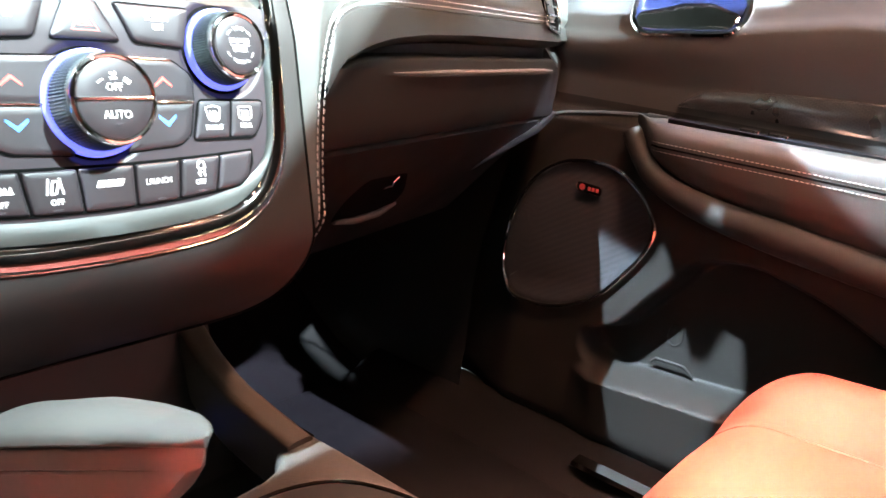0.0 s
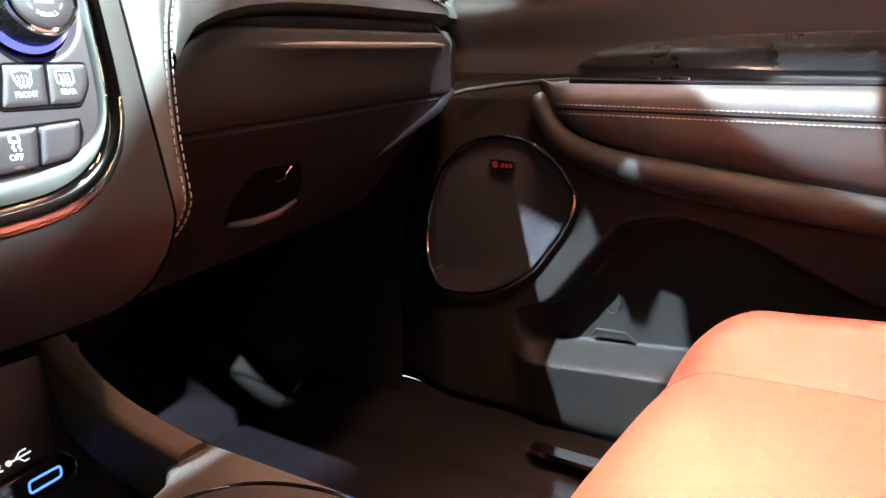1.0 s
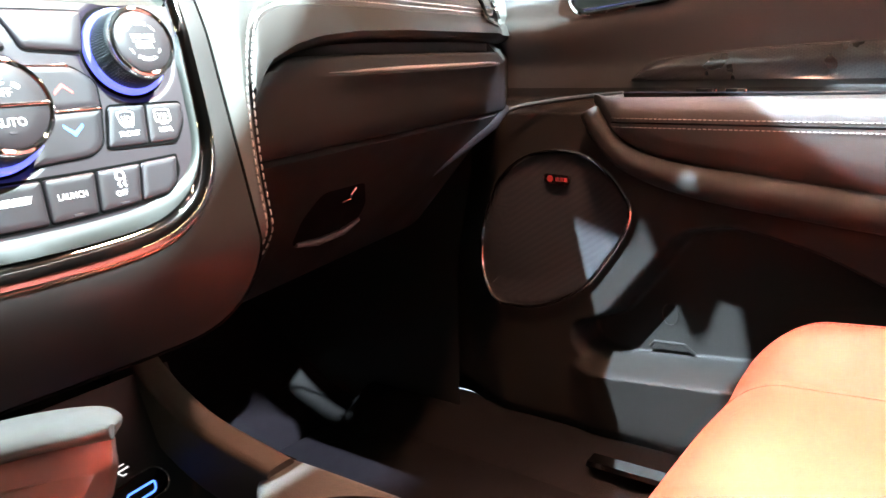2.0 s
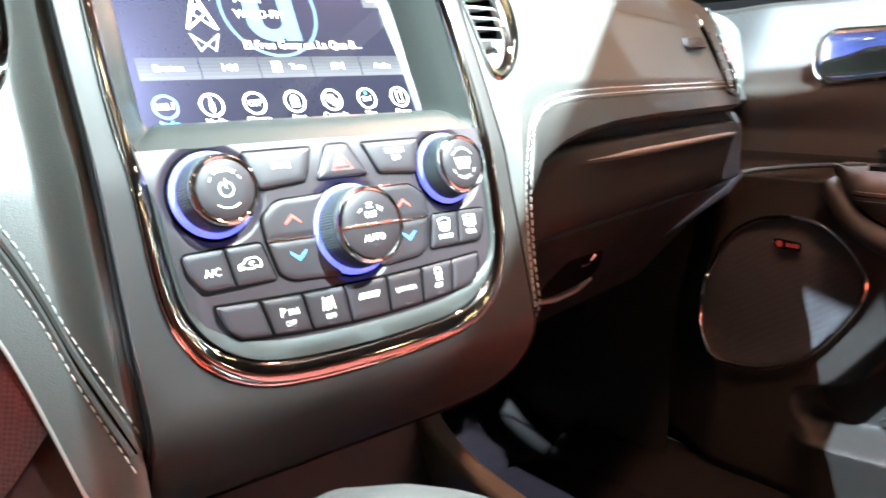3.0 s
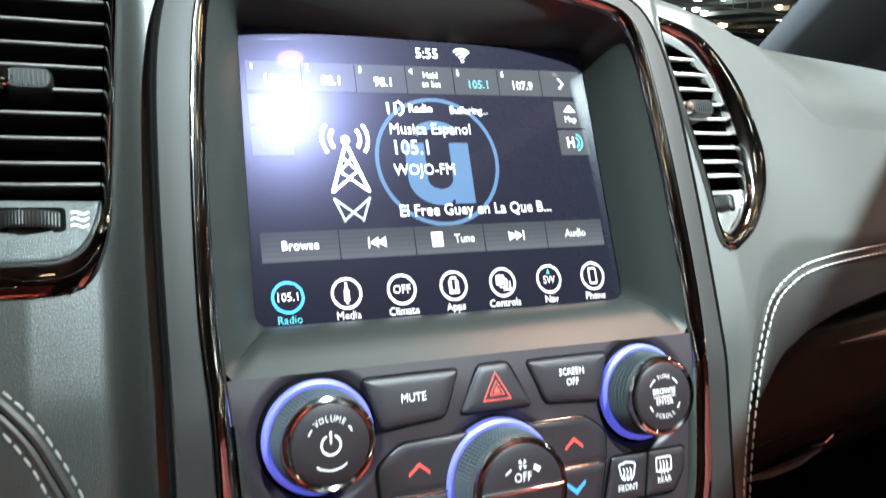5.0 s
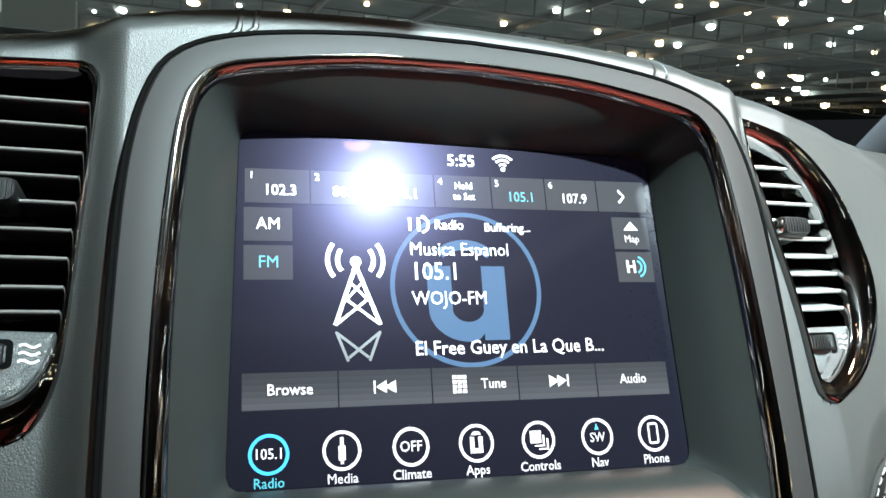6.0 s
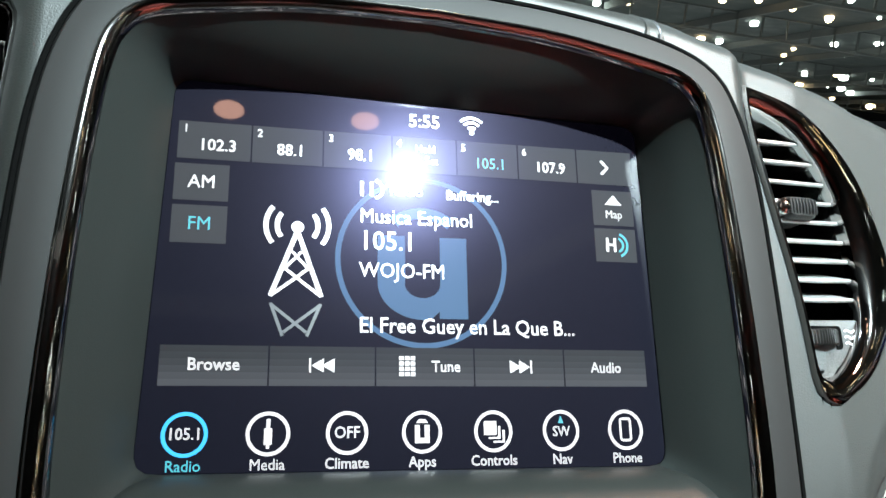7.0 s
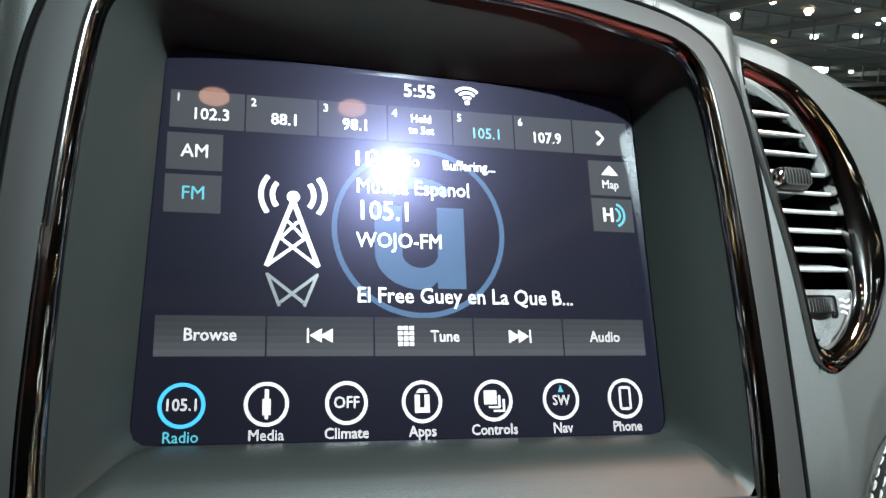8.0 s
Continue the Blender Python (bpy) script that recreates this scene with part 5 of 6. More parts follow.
def door_x(y, z):
    zc = 0.632 + 0.16 * max(-0.03, 0.10 - y) if y > -0.15 else 0.672   # crease of the upper panel
    x = 0.705 + 0.030 * smooth01((z - 0.532) / 0.02)
    x -= 0.014 * smooth01((z - 0.585) / max(0.02, zc - 0.588))            # undercut below the crease
    x += 0.55 * max(0.0, z - zc) * smooth01((z - zc) / 0.02)               # upper face leans outwards
    x -= 0.026 * smooth01((0.229 + 0.0993 * (0.034 - y) - z) / 0.016) * smooth01((0.085 - y) / 0.05) * max(0.0, min(1.0, (z - 0.10) / 0.125))   # pocket wall leaning out to its lip
    if -0.66 < y < 0.10 and 0.2 < z < 0.43:
        d = edge_distance(y, z)
        x += 0.050 * smooth01((d + 0.004) / 0.014)
    x += 0.05 * smooth01((y - 0.17) / 0.12) + 0.03 * smooth01((0.14 - z) / 0.06)
    return x


ys, zs = np.linspace(0.34, -0.78, 260), np.linspace(0.10, 0.562, 190)
part("door_panel", surface(lambda y, z: Vector((door_x(y, z), y, z)), ys, zs), DOOR, door, "grained dark door panel", angle=70)
part("upper_panel", surface(lambda y, z: Vector((door_x(y, z), y, z)), ys, np.linspace(0.562, 0.741, 50)), UPPERDOOR, door, "grained charcoal upper door panel", angle=70)

part("belt_cap", loft([[Vector((door_x(y, 0.741) + dx, y, 0.741 + dz)) for dx, dz in ((-0.0005, -0.001), (0.003, 0.004), (0.010, 0.007), (0.05, 0.006), (0.055, -0.02))] for y in np.linspace(0.34, -0.78, 60)], closed=False), DOOR, door, "rounded belt cap")
# armrest bolster
LIP = spline([(0.050, 0.5405), (0.034, 0.520), (0.005, 0.497), (-0.03, 0.482), (-0.08, 0.471), (-0.18, 0.459), (-0.31, 0.446), (-0.50, 0.432), (-0.78, 0.42)], 90)
arm = []
for y, zl in LIP:
    zt = 0.556 + 0.003 * min(1, abs(y) / 0.3)
    f = smooth01((0.050 - y) / 0.05)
    xi = 0.700 - 0.042 * f
    z0 = zl + 0.010 * f
    arm.append([Vector((0.735, y, zt)), Vector((xi + 0.030, y, zt)), Vector((xi + 0.012, y, zt - 0.002)), Vector((xi + 0.003, y, zt - 0.008 * f)), Vector((xi, y, zt - 0.018 * f)), Vector((xi, y, zt - 0.026 * f)), Vector((xi + 0.002, y, zt - (zt - z0) * 0.6)), Vector((xi + 0.010, y, z0 + 0.006 * f)), Vector((xi + 0.024, y, z0)), Vector((0.72, y, z0))])
part("armrest", loft(arm, closed=False, cap0=False), ARMLEATHER, door, "padded dark leather armrest", angle=70)
for dz, dx in ((0.0, 0.0), (0.0095, 0.0)):
    row = [Vector((0.700 - 0.042 * smooth01((0.050 - y) / 0.05) - 0.0004, y, 0.5235 + dz + 0.000 * y)) for y in np.linspace(0.012, -0.6, 120)]
    stitches("stitching", row, door, (-1, 0, 0))
part("seam_groove", tube([Vector((0.6585 + 0.042 * (1 - smooth01((0.050 - y) / 0.05)), y, 0.5283)) for y in np.linspace(0.012, -0.7, 60)], 0.0012, sides=6), GAP, door, "dark seam groove")
# rounded rail under the armrest
part("armrest_rail", tube([Vector((0.690 - 0.022 * smooth01((0.055 - p[0]) / 0.06), p[0], p[1] - 0.004)) for p in LIP], [0.011 + 0.006 * smooth01((0.05 - p[0]) / 0.2) for p in LIP], sides=14, flat=1.1), DOOR, door, "rounded rail under the armrest")
# switch panel
sw = rounded([(0.004, 0.002), (-0.160, 0.004), (-0.30, 0.012), (-0.42, 0.02), (-0.42, 0.056), (0.0, 0.056)], 0.004)
part("switch_panel", loft([[Vector((0.672 + b, a, 0.5575 + h)) for a, b in inset(sw, i)] for i, h in ((0, -0.004), (0, 0.0018), (0.0012, 0.0026))], cap1=True), GLOSS, door, "gloss black switch panel")
for a in (-0.085, -0.115):
    part("switch", loft([[Vector((0.686 + b, a + c, 0.5598 + h)) for c, b in rounded([(-0.011, -0.006), (0.011, -0.006), (0.011, 0.006), (-0.011, 0.006)], 0.003)] for h in (0, 0.003)] + [[Vector((0.686 + b * 0.8, a + c * 0.8, 0.5598 + 0.004)) for c, b in rounded([(-0.011, -0.006), (0.011, -0.006), (0.011, 0.006), (-0.011, 0.006)], 0.003)]], cap1=True), CHROME, door, "small bright window switch")
# carbon spear above the armrest
sp = spline([(0.016, 0.571), (-0.004, 0.588), (-0.038, 0.596), (-0.13, 0.603), (-0.21, 0.606), (-0.40, 0.609), (-0.70, 0.612)], 60)
part("spear_trim", loft([[Vector((0.737, y, z)), Vector((0.7300, y, z - 0.0006)), Vector((0.7262, y, z - 0.35 * (z - 0.571))), Vector((0.7270, y, z - 0.7 * (z - 0.571))), Vector((0.731, y, 0.5702)), Vector((0.737, y, 0.5695))] for y, z in sp], closed=False), CARBON, door, "carbon-weave spear trim")
part("spear_edge", tube([Vector((0.7305, y, z)) for y, z in sp], 0.0009, sides=6), SATIN, door, "thin satin edge")
part("belt_edge", tube([(0.665, 0.175, 0.531), (0.69, 0.14, 0.543), (0.702, 0.10, 0.549), (0.704, 0.06, 0.5535), (0.704, 0.015, 0.557)], 0.0028, sides=8), SATIN, door, "satin belt edge")
# speaker
SPK = [(0.104, 0.490), (0.059, 0.487), (0.024, 0.463), (-0.003, 0.424), (0.010, 0.388), (0.058, 0.318), (0.120, 0.284), (0.190, 0.281), (0.219, 0.318), (0.217, 0.375), (0.180, 0.448), (0.146, 0.478)]
spk = rounded(SPK, 0.03, 6)
speaker = tagged(part("speaker_ring", tube([Vector((min(door_x(y, z), 0.725) - 0.006, y, z)) for y, z in spk], 0.0028, closed=True, sides=8), CHROME, door, "chrome speaker ring"))
part("speaker_grille", loft([[Vector((min(door_x(y, z), 0.725) - d, y, z)) for y, z in inset(spk, i)] for i, d in ((0.001, 0.002), (0.004, 0.004), (0.010, 0.002), (0.03, 0.0025))], cap1=True), MESH, door, "black speaker mesh grille", angle=70)
bdg = rounded([(0.113, 0.4495), (0.078, 0.4475), (0.078, 0.4595), (0.113, 0.4605)], 0.005, 5)
badge = part("speaker_badge", loft([[Vector((0.700 - d, y, z)) for y, z in inset(bdg, i)] for i, d in ((0, 0.0), (0, 0.002), (0.001, 0.003))], cap1=True), GLOSS, door, "small red speaker badge")
part("badge_rim", tube([Vector((0.6972, y, z)) for y, z in bdg], 0.0006, closed=True, sides=5), CHROME, badge)
bm = ring_shape("", 0.1045, 0.4547, 0, 0.0042, None, None, lambda u, v, h: Vector((0.6966, u, v)), 0)
part("badge_dot", bm, material("badge_red", (0.30, 0.03, 0.035), 0.4, vary=0.05), badge, smooth=False)
for k in range(3):
    bm = bmesh.new()
    box(bm, 0.6962, 0.6968, 0.0815 + 0.0055 * k, 0.0855 + 0.0055 * k, 0.4518, 0.4565)
    part("badge_bar", bm, bpy.data.materials["badge_red"], badge, smooth=False)
# inner door handle
HND = rounded([(0.106, 0.700), (0.102, 0.660), (0.078, 0.643), (-0.036, 0.654), (-0.047, 0.680), (-0.036, 0.712), (0.09, 0.712)], 0.014, 5)


def hp_(y, z, h):
    return Vector((door_x(y, z) - h, y, z))


handle = part("handle_bezel", loft([[hp_(y, z, h) for y, z in inset(HND, d)] for d, h in ((0, -0.002), (0.001, 0.004), (0.004, 0.006), (0.008, 0.004), (0.010, -0.004), (0.011, -0.018))]), CHROME, door, "chrome handle bezel")
part("handle_cup", loft([[hp_(y, z, 0.004) for y, z in inset(HND, 0.008)], [hp_(y, z, 0.0018) for y, z in inset(HND, 0.012)]], cap1=True), material("blue_black_gloss", (0.010, 0.014, 0.045), 0.05, coat=1.0, vary=0.3, grain=0.3, size=60), door, "glossy blue-black handle cup")
part("handle_lever", loft([[hp_(y, z + 0.004 * math.sin(y * 60), h) for y, z in rounded([(0.090, 0.656), (-0.028, 0.664), (-0.034, 0.684), (0.0, 0.689), (0.05, 0.683), (0.092, 0.676)], 0.008)] for h in (0.0005, 0.0035)] + [[hp_(y, z + 0.004 * math.sin(y * 60), 0.0052) for y, z in rounded([(0.084, 0.660), (-0.024, 0.668), (-0.03, 0.681), (0.0, 0.685), (0.05, 0.679), (0.086, 0.673)], 0.006)]], cap1=True), material("wavy_chrome", (0.78, 0.76, 0.74), 0.06, metal=1.0, vary=0.1, grain=1.0, size=70), door, "chrome handle lever")
# bottle rest lip in the pocket
part("pocket_lip", tube([Vector((0.748, -0.012, 0.242)), Vector((0.744, -0.018, 0.250)), Vector((0.744, -0.055, 0.252)), Vector((0.748, -0.068, 0.240))], 0.0022, sides=8), DOOR, door)
part("pocket_recycle_mark", tube([(0.7538, -0.033 + 0.010 * math.cos(a), 0.285 + 0.014 * math.sin(a)) for a in np.linspace(0, 2 * math.pi, 20)[:-1]], 0.0007, closed=True, sides=5), DOOR, door)

# sill with a bright scuff plate
sill = tagged(part("sill", surface(lambda y, s: Vector((0.56 + 0.16 * s, y, 0.088 + 0.035 * smooth01((s - 0.2) / 0.5))), np.linspace(0.4, -0.8, 30), np.linspace(0, 1, 12)), CARPET), "dark door sill with a bright scuff strip", "door sill", kind="structure")
part("scuff_strip", loft([[Vector((x, y, z)) for x, z in ((0.628, 0.122), (0.632, 0.1265), (0.652, 0.1275), (0.656, 0.124))] for y in np.linspace(0.02, -0.7, 12)], closed=False), CHROME, sill, "bright scuff strip")

# ---------------------------------------------------------------- floor, footwell, firewall
floor = tagged(part("floor", surface(lambda x, y: Vector((x, y, 0.085 + 0.16 * smooth01((y - 0.42) / 0.35))), np.linspace(-0.80, 0.80, 40), np.linspace(-1.6, 0.9, 50)), CARPET), "dark grey carpeted car floor", "floor", kind="structure")
firewall = tagged(part("firewall", surface(lambda x, z: Vector((x, 0.72 + 0.05 * z, z)), np.linspace(-0.8, 0.9, 8), np.linspace(0.08, 0.76, 8)), CARPET), "dark footwell bulkhead", "bulkhead", kind="structure")
mat_loop = rounded([(0.20, -0.22), (0.60, -0.20), (0.625, 0.30), (0.60, 0.40), (0.36, 0.42), (0.20, 0.30)], 0.05)
floor_mat = tagged(part("floor_mat", loft([[Vector((u, v, 0.086 + h + 0.16 * smooth01((v - 0.42) / 0.35))) for u, v in inset(mat_loop, i)] for i, h in ((0, 0), (0, 0.006), (0.006, 0.009))], cap1=True), CARPET), "grey carpet floor mat in the footwell", "floor mat")
part("kick_panel", surface(lambda y, z: Vector((0.685 + 0.05 * smooth01((z - 0.3) / 0.2), y, z)), np.linspace(0.24, 0.75, 10), np.linspace(0.08, 0.55, 10)), SOFT, sill, "dark kick panel")

# ---------------------------------------------------------------- centre console
console = thing("center_console", "dark center console with chrome-edged shifter panel", "center console")
CON_Z = 0.402
con = []
for y, zt, hwid in ((-0.80, CON_Z + 0.012, 0.106), (-0.30, CON_Z - 0.006, 0.106), (-0.066, CON_Z - 0.006, 0.105)):
    con.append([Vector((-hwid, y, 0.09)), Vector((-hwid, y, zt - 0.02)), Vector((-hwid + 0.006, y, zt - 0.006)), Vector((-hwid + 0.018, y, zt)), Vector((0, y, zt + 0.002)), Vector((hwid - 0.018, y, zt)), Vector((hwid - 0.006, y, zt - 0.006)), Vector((hwid, y, zt - 0.02)), Vector((hwid, y, 0.09))])
part("console_body", loft(con, closed=False, cap1=True), DOOR, console, "grained console body", angle=60)
part("tunnel_side", surface(lambda y, z: Vector((0.108 + 0.02 * (0.40 - z), y, z)), np.linspace(-0.05, 0.72, 20), np.linspace(0.08, 0.40, 12)), DOOR, console)
part("tunnel_side", surface(lambda y, z: Vector((-0.108 - 0.02 * (0.40 - z), y, z)), np.linspace(-0.05, 0.72, 20), np.linspace(0.08, 0.40, 12)), DOOR, console)
for s in (-1, 1):
    rail = spline([(0.075, 0.457), (0.049, 0.4375), (0.029, 0.4245), (0.004, 0.4145), (-0.023, 0.4095), (-0.056, 0.405)], 26)
    part("side_rail", loft([[Vector((s * (0.083 + dx), y, z + dz)) for dx, dz in rounded([(0.000, -0.034), (0.018, -0.038), (0.018, 0.000), (0.0145, 0.0015), (0.003, 0.0012), (0.0, -0.001)], 0.0025, 4)] for y, z in rail], cap0=True, cap1=True), RAIL, console, "sloping side rail")
# padded leather cap round the shifter panel, its front corners reaching forward to the rails
cap_half = [(0.0, -0.066), (0.050, -0.065), (0.066, -0.062), (0.077, -0.055), (0.083, -0.046), (0.095, -0.0375), (0.106, -0.041), (0.1095, -0.056), (0.111, -0.13), (0.113, -0.30), (0.114, -0.60)]
cap_right = [tuple(p) for p in spline(cap_half, 70)]
CAP = cap_right + [(-u, v) for u, v in cap_right[::-1]][:-1]
part("console_cap", loft([[Vector((u, v, CON_Z + h)) for u, v in inset(CAP, d)] for d, h in ((0.0035, -0.060), (0.0015, -0.030), (0.0, -0.012), (0.0006, -0.007), (0.0025, -0.0025), (0.005, -0.0003), (0.0075, 0.0006))], cap1=True), CAPLEATHER, console, "grained leather console pad", angle=60)
# storage tray with lit sockets
part("tray_back", surface(lambda x, s: Vector((x, 0.050 - 0.035 * s, 0.435 - 0.09 * s)), np.linspace(-0.10, 0.105, 10), np.linspace(0, 1, 10)), SOFT, console)
part("tray_floor", surface(lambda x, s: Vector((x, 0.016 - 0.07 * s, 0.345 + 0.002 * s)), np.linspace(-0.10, 0.105, 6), np.linspace(0, 1, 6)), SOFT, console)


def tray(u, v, h):
    a = math.atan2(0.035, 0.09)
    return Vector((u / 1000, 0.0305 + math.sin(a) * v / 1000 - math.cos(a) * h / 1000, 0.380 + math.cos(a) * v / 1000 + math.sin(a) * h / 1000))


sock = rounded([(22, -14), (80, -9), (83, -1), (76, 7), (22, 2)], [4, 6, 5, 6, 4])
sp_ = part("socket_panel", slab(sock, tray, -1, 2.4, 0.8), GLOSS, console, "gloss black socket panel")
part("panel_rim", tube([tray(u, v, 2.0) for u, v in sock], 0.0006, closed=True, sides=5), CHROME, sp_)
port = rounded([(55, -7.6), (72.5, -6.2), (73.5, -0.8), (56, -1.8)], 2.0)
wire("port_glow", port, 1.3, material("port_blue", (0.05, 0.1, 0.3), 0.4, glow=(0.08, 0.22, 1.0), power=1.2), sp_, tray, 2.55, True)
bm = bmesh.new()
bm.faces.new([bm.verts.new(tray(u, v, 2.5)) for u, v in inset(port, 1.6)])
part("port_slot", bm, SATIN, sp_, smooth=False)
jack = ring_shape("", 38.0, -5.2, 2.6, 4.2, None, None, tray, 2.55)
part("aux_ring", jack, material("jack_glow", (0.3, 0.2, 0.5), 0.4, glow=(0.42, 0.34, 1.0), power=1.1), sp_, "glowing audio socket ring", smooth=False)
part("aux_hole", ring_shape("", 38.0, -5.2, 0.0, 2.4, None, None, tray, 2.5), GAP, sp_, smooth=False)
lettering("marking", "2", MARK, console, tray, 45, 11.0, 5.0, 3.0, weight=0.01, turn=4)
wire("plug_symbol", [(50, 11.4), (62, 12.6)], 0.8, MARK, console, tray, 3.0)
wire("plug_symbol", [(53.5, 11.8), (56.5, 14.6), (60, 15.0)], 0.7, MARK, console, tray, 3.0)
wire("plug_symbol", [(55, 11.9), (57.5, 9.2), (60, 9.4)], 0.7, MARK, console, tray, 3.0)
ring_shape("plug_dot", 50, 11.4, 0, 1.5, MARK, console, tray, 3.0)
lettering("marking", "AUX", MARK, console, tray, 27, 10.0, 4.0, 3.0, weight=0.01, turn=4)
# shifter panel with chrome edge
SHP = rounded([(-0.103, -0.58), (0.103, -0.58), (0.104, -0.20), (0.101, -0.128), (0.086, -0.096), (0.055, -0.081), (-0.055, -0.081), (-0.086, -0.096), (-0.101, -0.128), (-0.104, -0.20)], [0.02, 0.02, 0.05, 0.05, 0.05, 0.04, 0.04, 0.05, 0.05, 0.05], 5)
part("shifter_panel", loft([[Vector((u, v, CON_Z + h)) for u, v in inset(SHP, i)] for i, h in ((0.002, 0.0), (0.003, 0.004), (0.006, 0.0045))], cap1=True), SATIN, console, "satin shifter panel")
part("panel_chrome", loft([[Vector((u, v, CON_Z + h)) for u, v in inset(SHP, i)] for i, h in ((-0.001, -0.002), (-0.0006, 0.0026), (0.0006, 0.0040), (0.0016, 0.0030), (0.0022, 0.0022), (0.0030, 0.0042), (0.0042, 0.0044), (0.0048, 0.003))]), BLACKCHROME, console, "dark chrome panel edge with a fine groove")

# gear selector
shifter = thing("gear_selector", "leather-topped gear selector with a metallic lower grip", "gear selector")
SX = -0.065
spine = spline([(-0.035, 0.462), (-0.05, 0.470), (-0.09, 0.489), (-0.125, 0.506), (-0.165, 0.523), (-0.1855, 0.530)], 44)
top, end = [], []
turn = np.linspace(0, 2 * math.pi, 29)[:-1]


def spine_z(y):
    return float(np.interp(-y, -spine[:, 0], spine[:, 1]))


def half_width(y):
    return float(np.interp(-y, [0.035, 0.06, 0.09, 0.12, 0.15, 0.172, 0.181, 0.185], [0.013, 0.0175, 0.0190, 0.0180, 0.0145, 0.0095, 0.0058, 0.0006]))


for i, (y, z) in enumerate(spine):
    f, w = i / 43, half_width(y)
    th = float(np.interp(f, [0, 0.3, 0.6, 0.9, 1], [0.008, 0.0092, 0.0082, 0.0045, 0.0006]))
    if f > 0.28:
        top.append([Vector((SX + w * math.cos(a), y, z + (th if math.sin(a) > 0 else 0.003) * math.sin(a))) for a in turn])
    if f < 0.40:
        end.append([Vector((SX + w * 0.99 * math.cos(a), y, z - 0.002 + (0.0085 if math.sin(a) > 0 else 0.004) * math.sin(a))) for a in turn])
part("grip_top", loft(top, cap0=True, cap1=True), GRIPLEATHER, shifter, "black leather grip top")
part("grip_end", loft(end, cap0=True, cap1=True), GLOSS, shifter, "gloss black button end")
low_rows = []
for yc, hl, k, dz in ((-0.1105, 0.0742, 0.90, -0.002), (-0.1105, 0.0742, 0.96, -0.004), (-0.1100, 0.0740, 0.97, -0.0085), (-0.1098, 0.0735, 0.91, -0.0092), (-0.1096, 0.0732, 0.97, -0.0102), (-0.107, 0.069, 0.97, -0.018), (-0.100, 0.058, 0.94, -0.032), (-0.092, 0.044, 0.85, -0.052), (-0.085, 0.032, 0.75, -0.075)):
    row = []
    for a in turn:
        yy = yc + hl * math.sin(a)
        c = math.cos(a)
        row.append(Vector((SX + half_width(yy) * k * (abs(c) ** 0.4) * (1 if c > 0 else -1), yy, spine_z(yy) + dz)))
    low_rows.append(row)
part("grip_lower", loft(low_rows, cap0=True, cap1=True), material("satin_metal_grip", (0.13, 0.088, 0.085), 0.36, metal=0.35, vary=0.06), shifter, "satin metal lower grip with a fine groove")
part("stem", tube([(-0.06, -0.06, 0.395), (-0.061, -0.06, 0.43), (-0.062, -0.058, 0.466)], [0.022, 0.014, 0.012], sides=16), SOFT, shifter, "dark stem and boot")

# ---------------------------------------------------------------- front passenger seat


def cushion_point(cx, half, y, s):
    """s -1..1 across the cushion; bolsters rise at both sides."""
    a = abs(s)
    front = smooth01((y + 0.43) / 0.30)
    z = 0.308 + 0.048 * smooth01((a - 0.55) / 0.25) * (1 - 0.35 * front) - 0.15 * max(0, (a - 0.87) / 0.13) ** 2.2
    z += 0.012 * smooth01((y + 0.8) / 0.5)
    x = cx + half * s
    fy = (y - YF) / 0.06
    if y > YF - 0.07:
        t = min(1.0, (y - (YF - 0.07)) / 0.07)
        z -= 0.10 * (1 - math.sqrt(max(0, 1 - t * t)))
    return Vector((x, y - 0.035 * a ** 3 * (1 if y > YF - 0.2 else 0.3), z))


YF = -0.140


def build_seat(cx, lab):
    s_ = thing("car_seat", lab, "car seat", "front seats")
    ss_ = np.linspace(-1, 1, 61)
    ys_ = np.r_[np.linspace(-0.72, YF - 0.07, 24), np.linspace(YF - 0.065, YF, 14)]
    bm = surface(lambda y, s: cushion_point(cx, 0.252, y, s), ys_, ss_)
    top_front = [cushion_point(cx, 0.252, YF, s) for s in ss_]
    loft([top_front, [p + Vector((0, 0.001, -0.05)) for p in top_front], [Vector((p.x, p.y - 0.03, 0.16)) for p in top_front]], closed=False, bm=bm)
    for s in (-1, 1):
        sd = [cushion_point(cx, 0.252, y, s) for y in ys_]
        loft([sd, [Vector((p.x, p.y, 0.16)) for p in sd]], closed=False, bm=bm)
    part("cushion", bm, REDLEATHER, s_, "red leather seat cushion", angle=70)
    for s in (-0.56, 0.56):
        part("piping", tube([cushion_point(cx, 0.252, y, s * (1 - 0.10 * smooth01((y + 0.32) / 0.15))) + Vector((0, 0, -0.0002)) for y in np.linspace(-0.7, YF - 0.01, 40)], 0.0016, sides=6), REDLEATHER, s_, "red seam piping")
    for s in (-0.84, 0.84):
        stitches("stitching", [cushion_point(cx, 0.252, y, s) for y in np.linspace(-0.7, YF - 0.012, 60)], s_, (0, 0, 1), mat=REDLEATHER)
    back = []
    for z in np.linspace(0.30, 0.95, 18):
        y = -0.72 - 0.32 * (z - 0.30)
        wd = 0.24 - 0.05 * smooth01((z - 0.75) / 0.2)
        back.append([Vector((cx + wd * math.cos(a), y + 0.07 * math.sin(a) + 0.03 * abs(math.cos(a)) ** 3, z)) for a in np.linspace(0, 2 * math.pi, 33)[:-1]])
    part("backrest", loft(back, cap0=True, cap1=True), REDLEATHER, s_, "red leather backrest")
    part("base", box(bmesh.new(), cx - 0.2, cx + 0.2, -0.70, YF - 0.06, 0.086, 0.17), SOFT, s_, "dark seat base", smooth=False)
    return s_


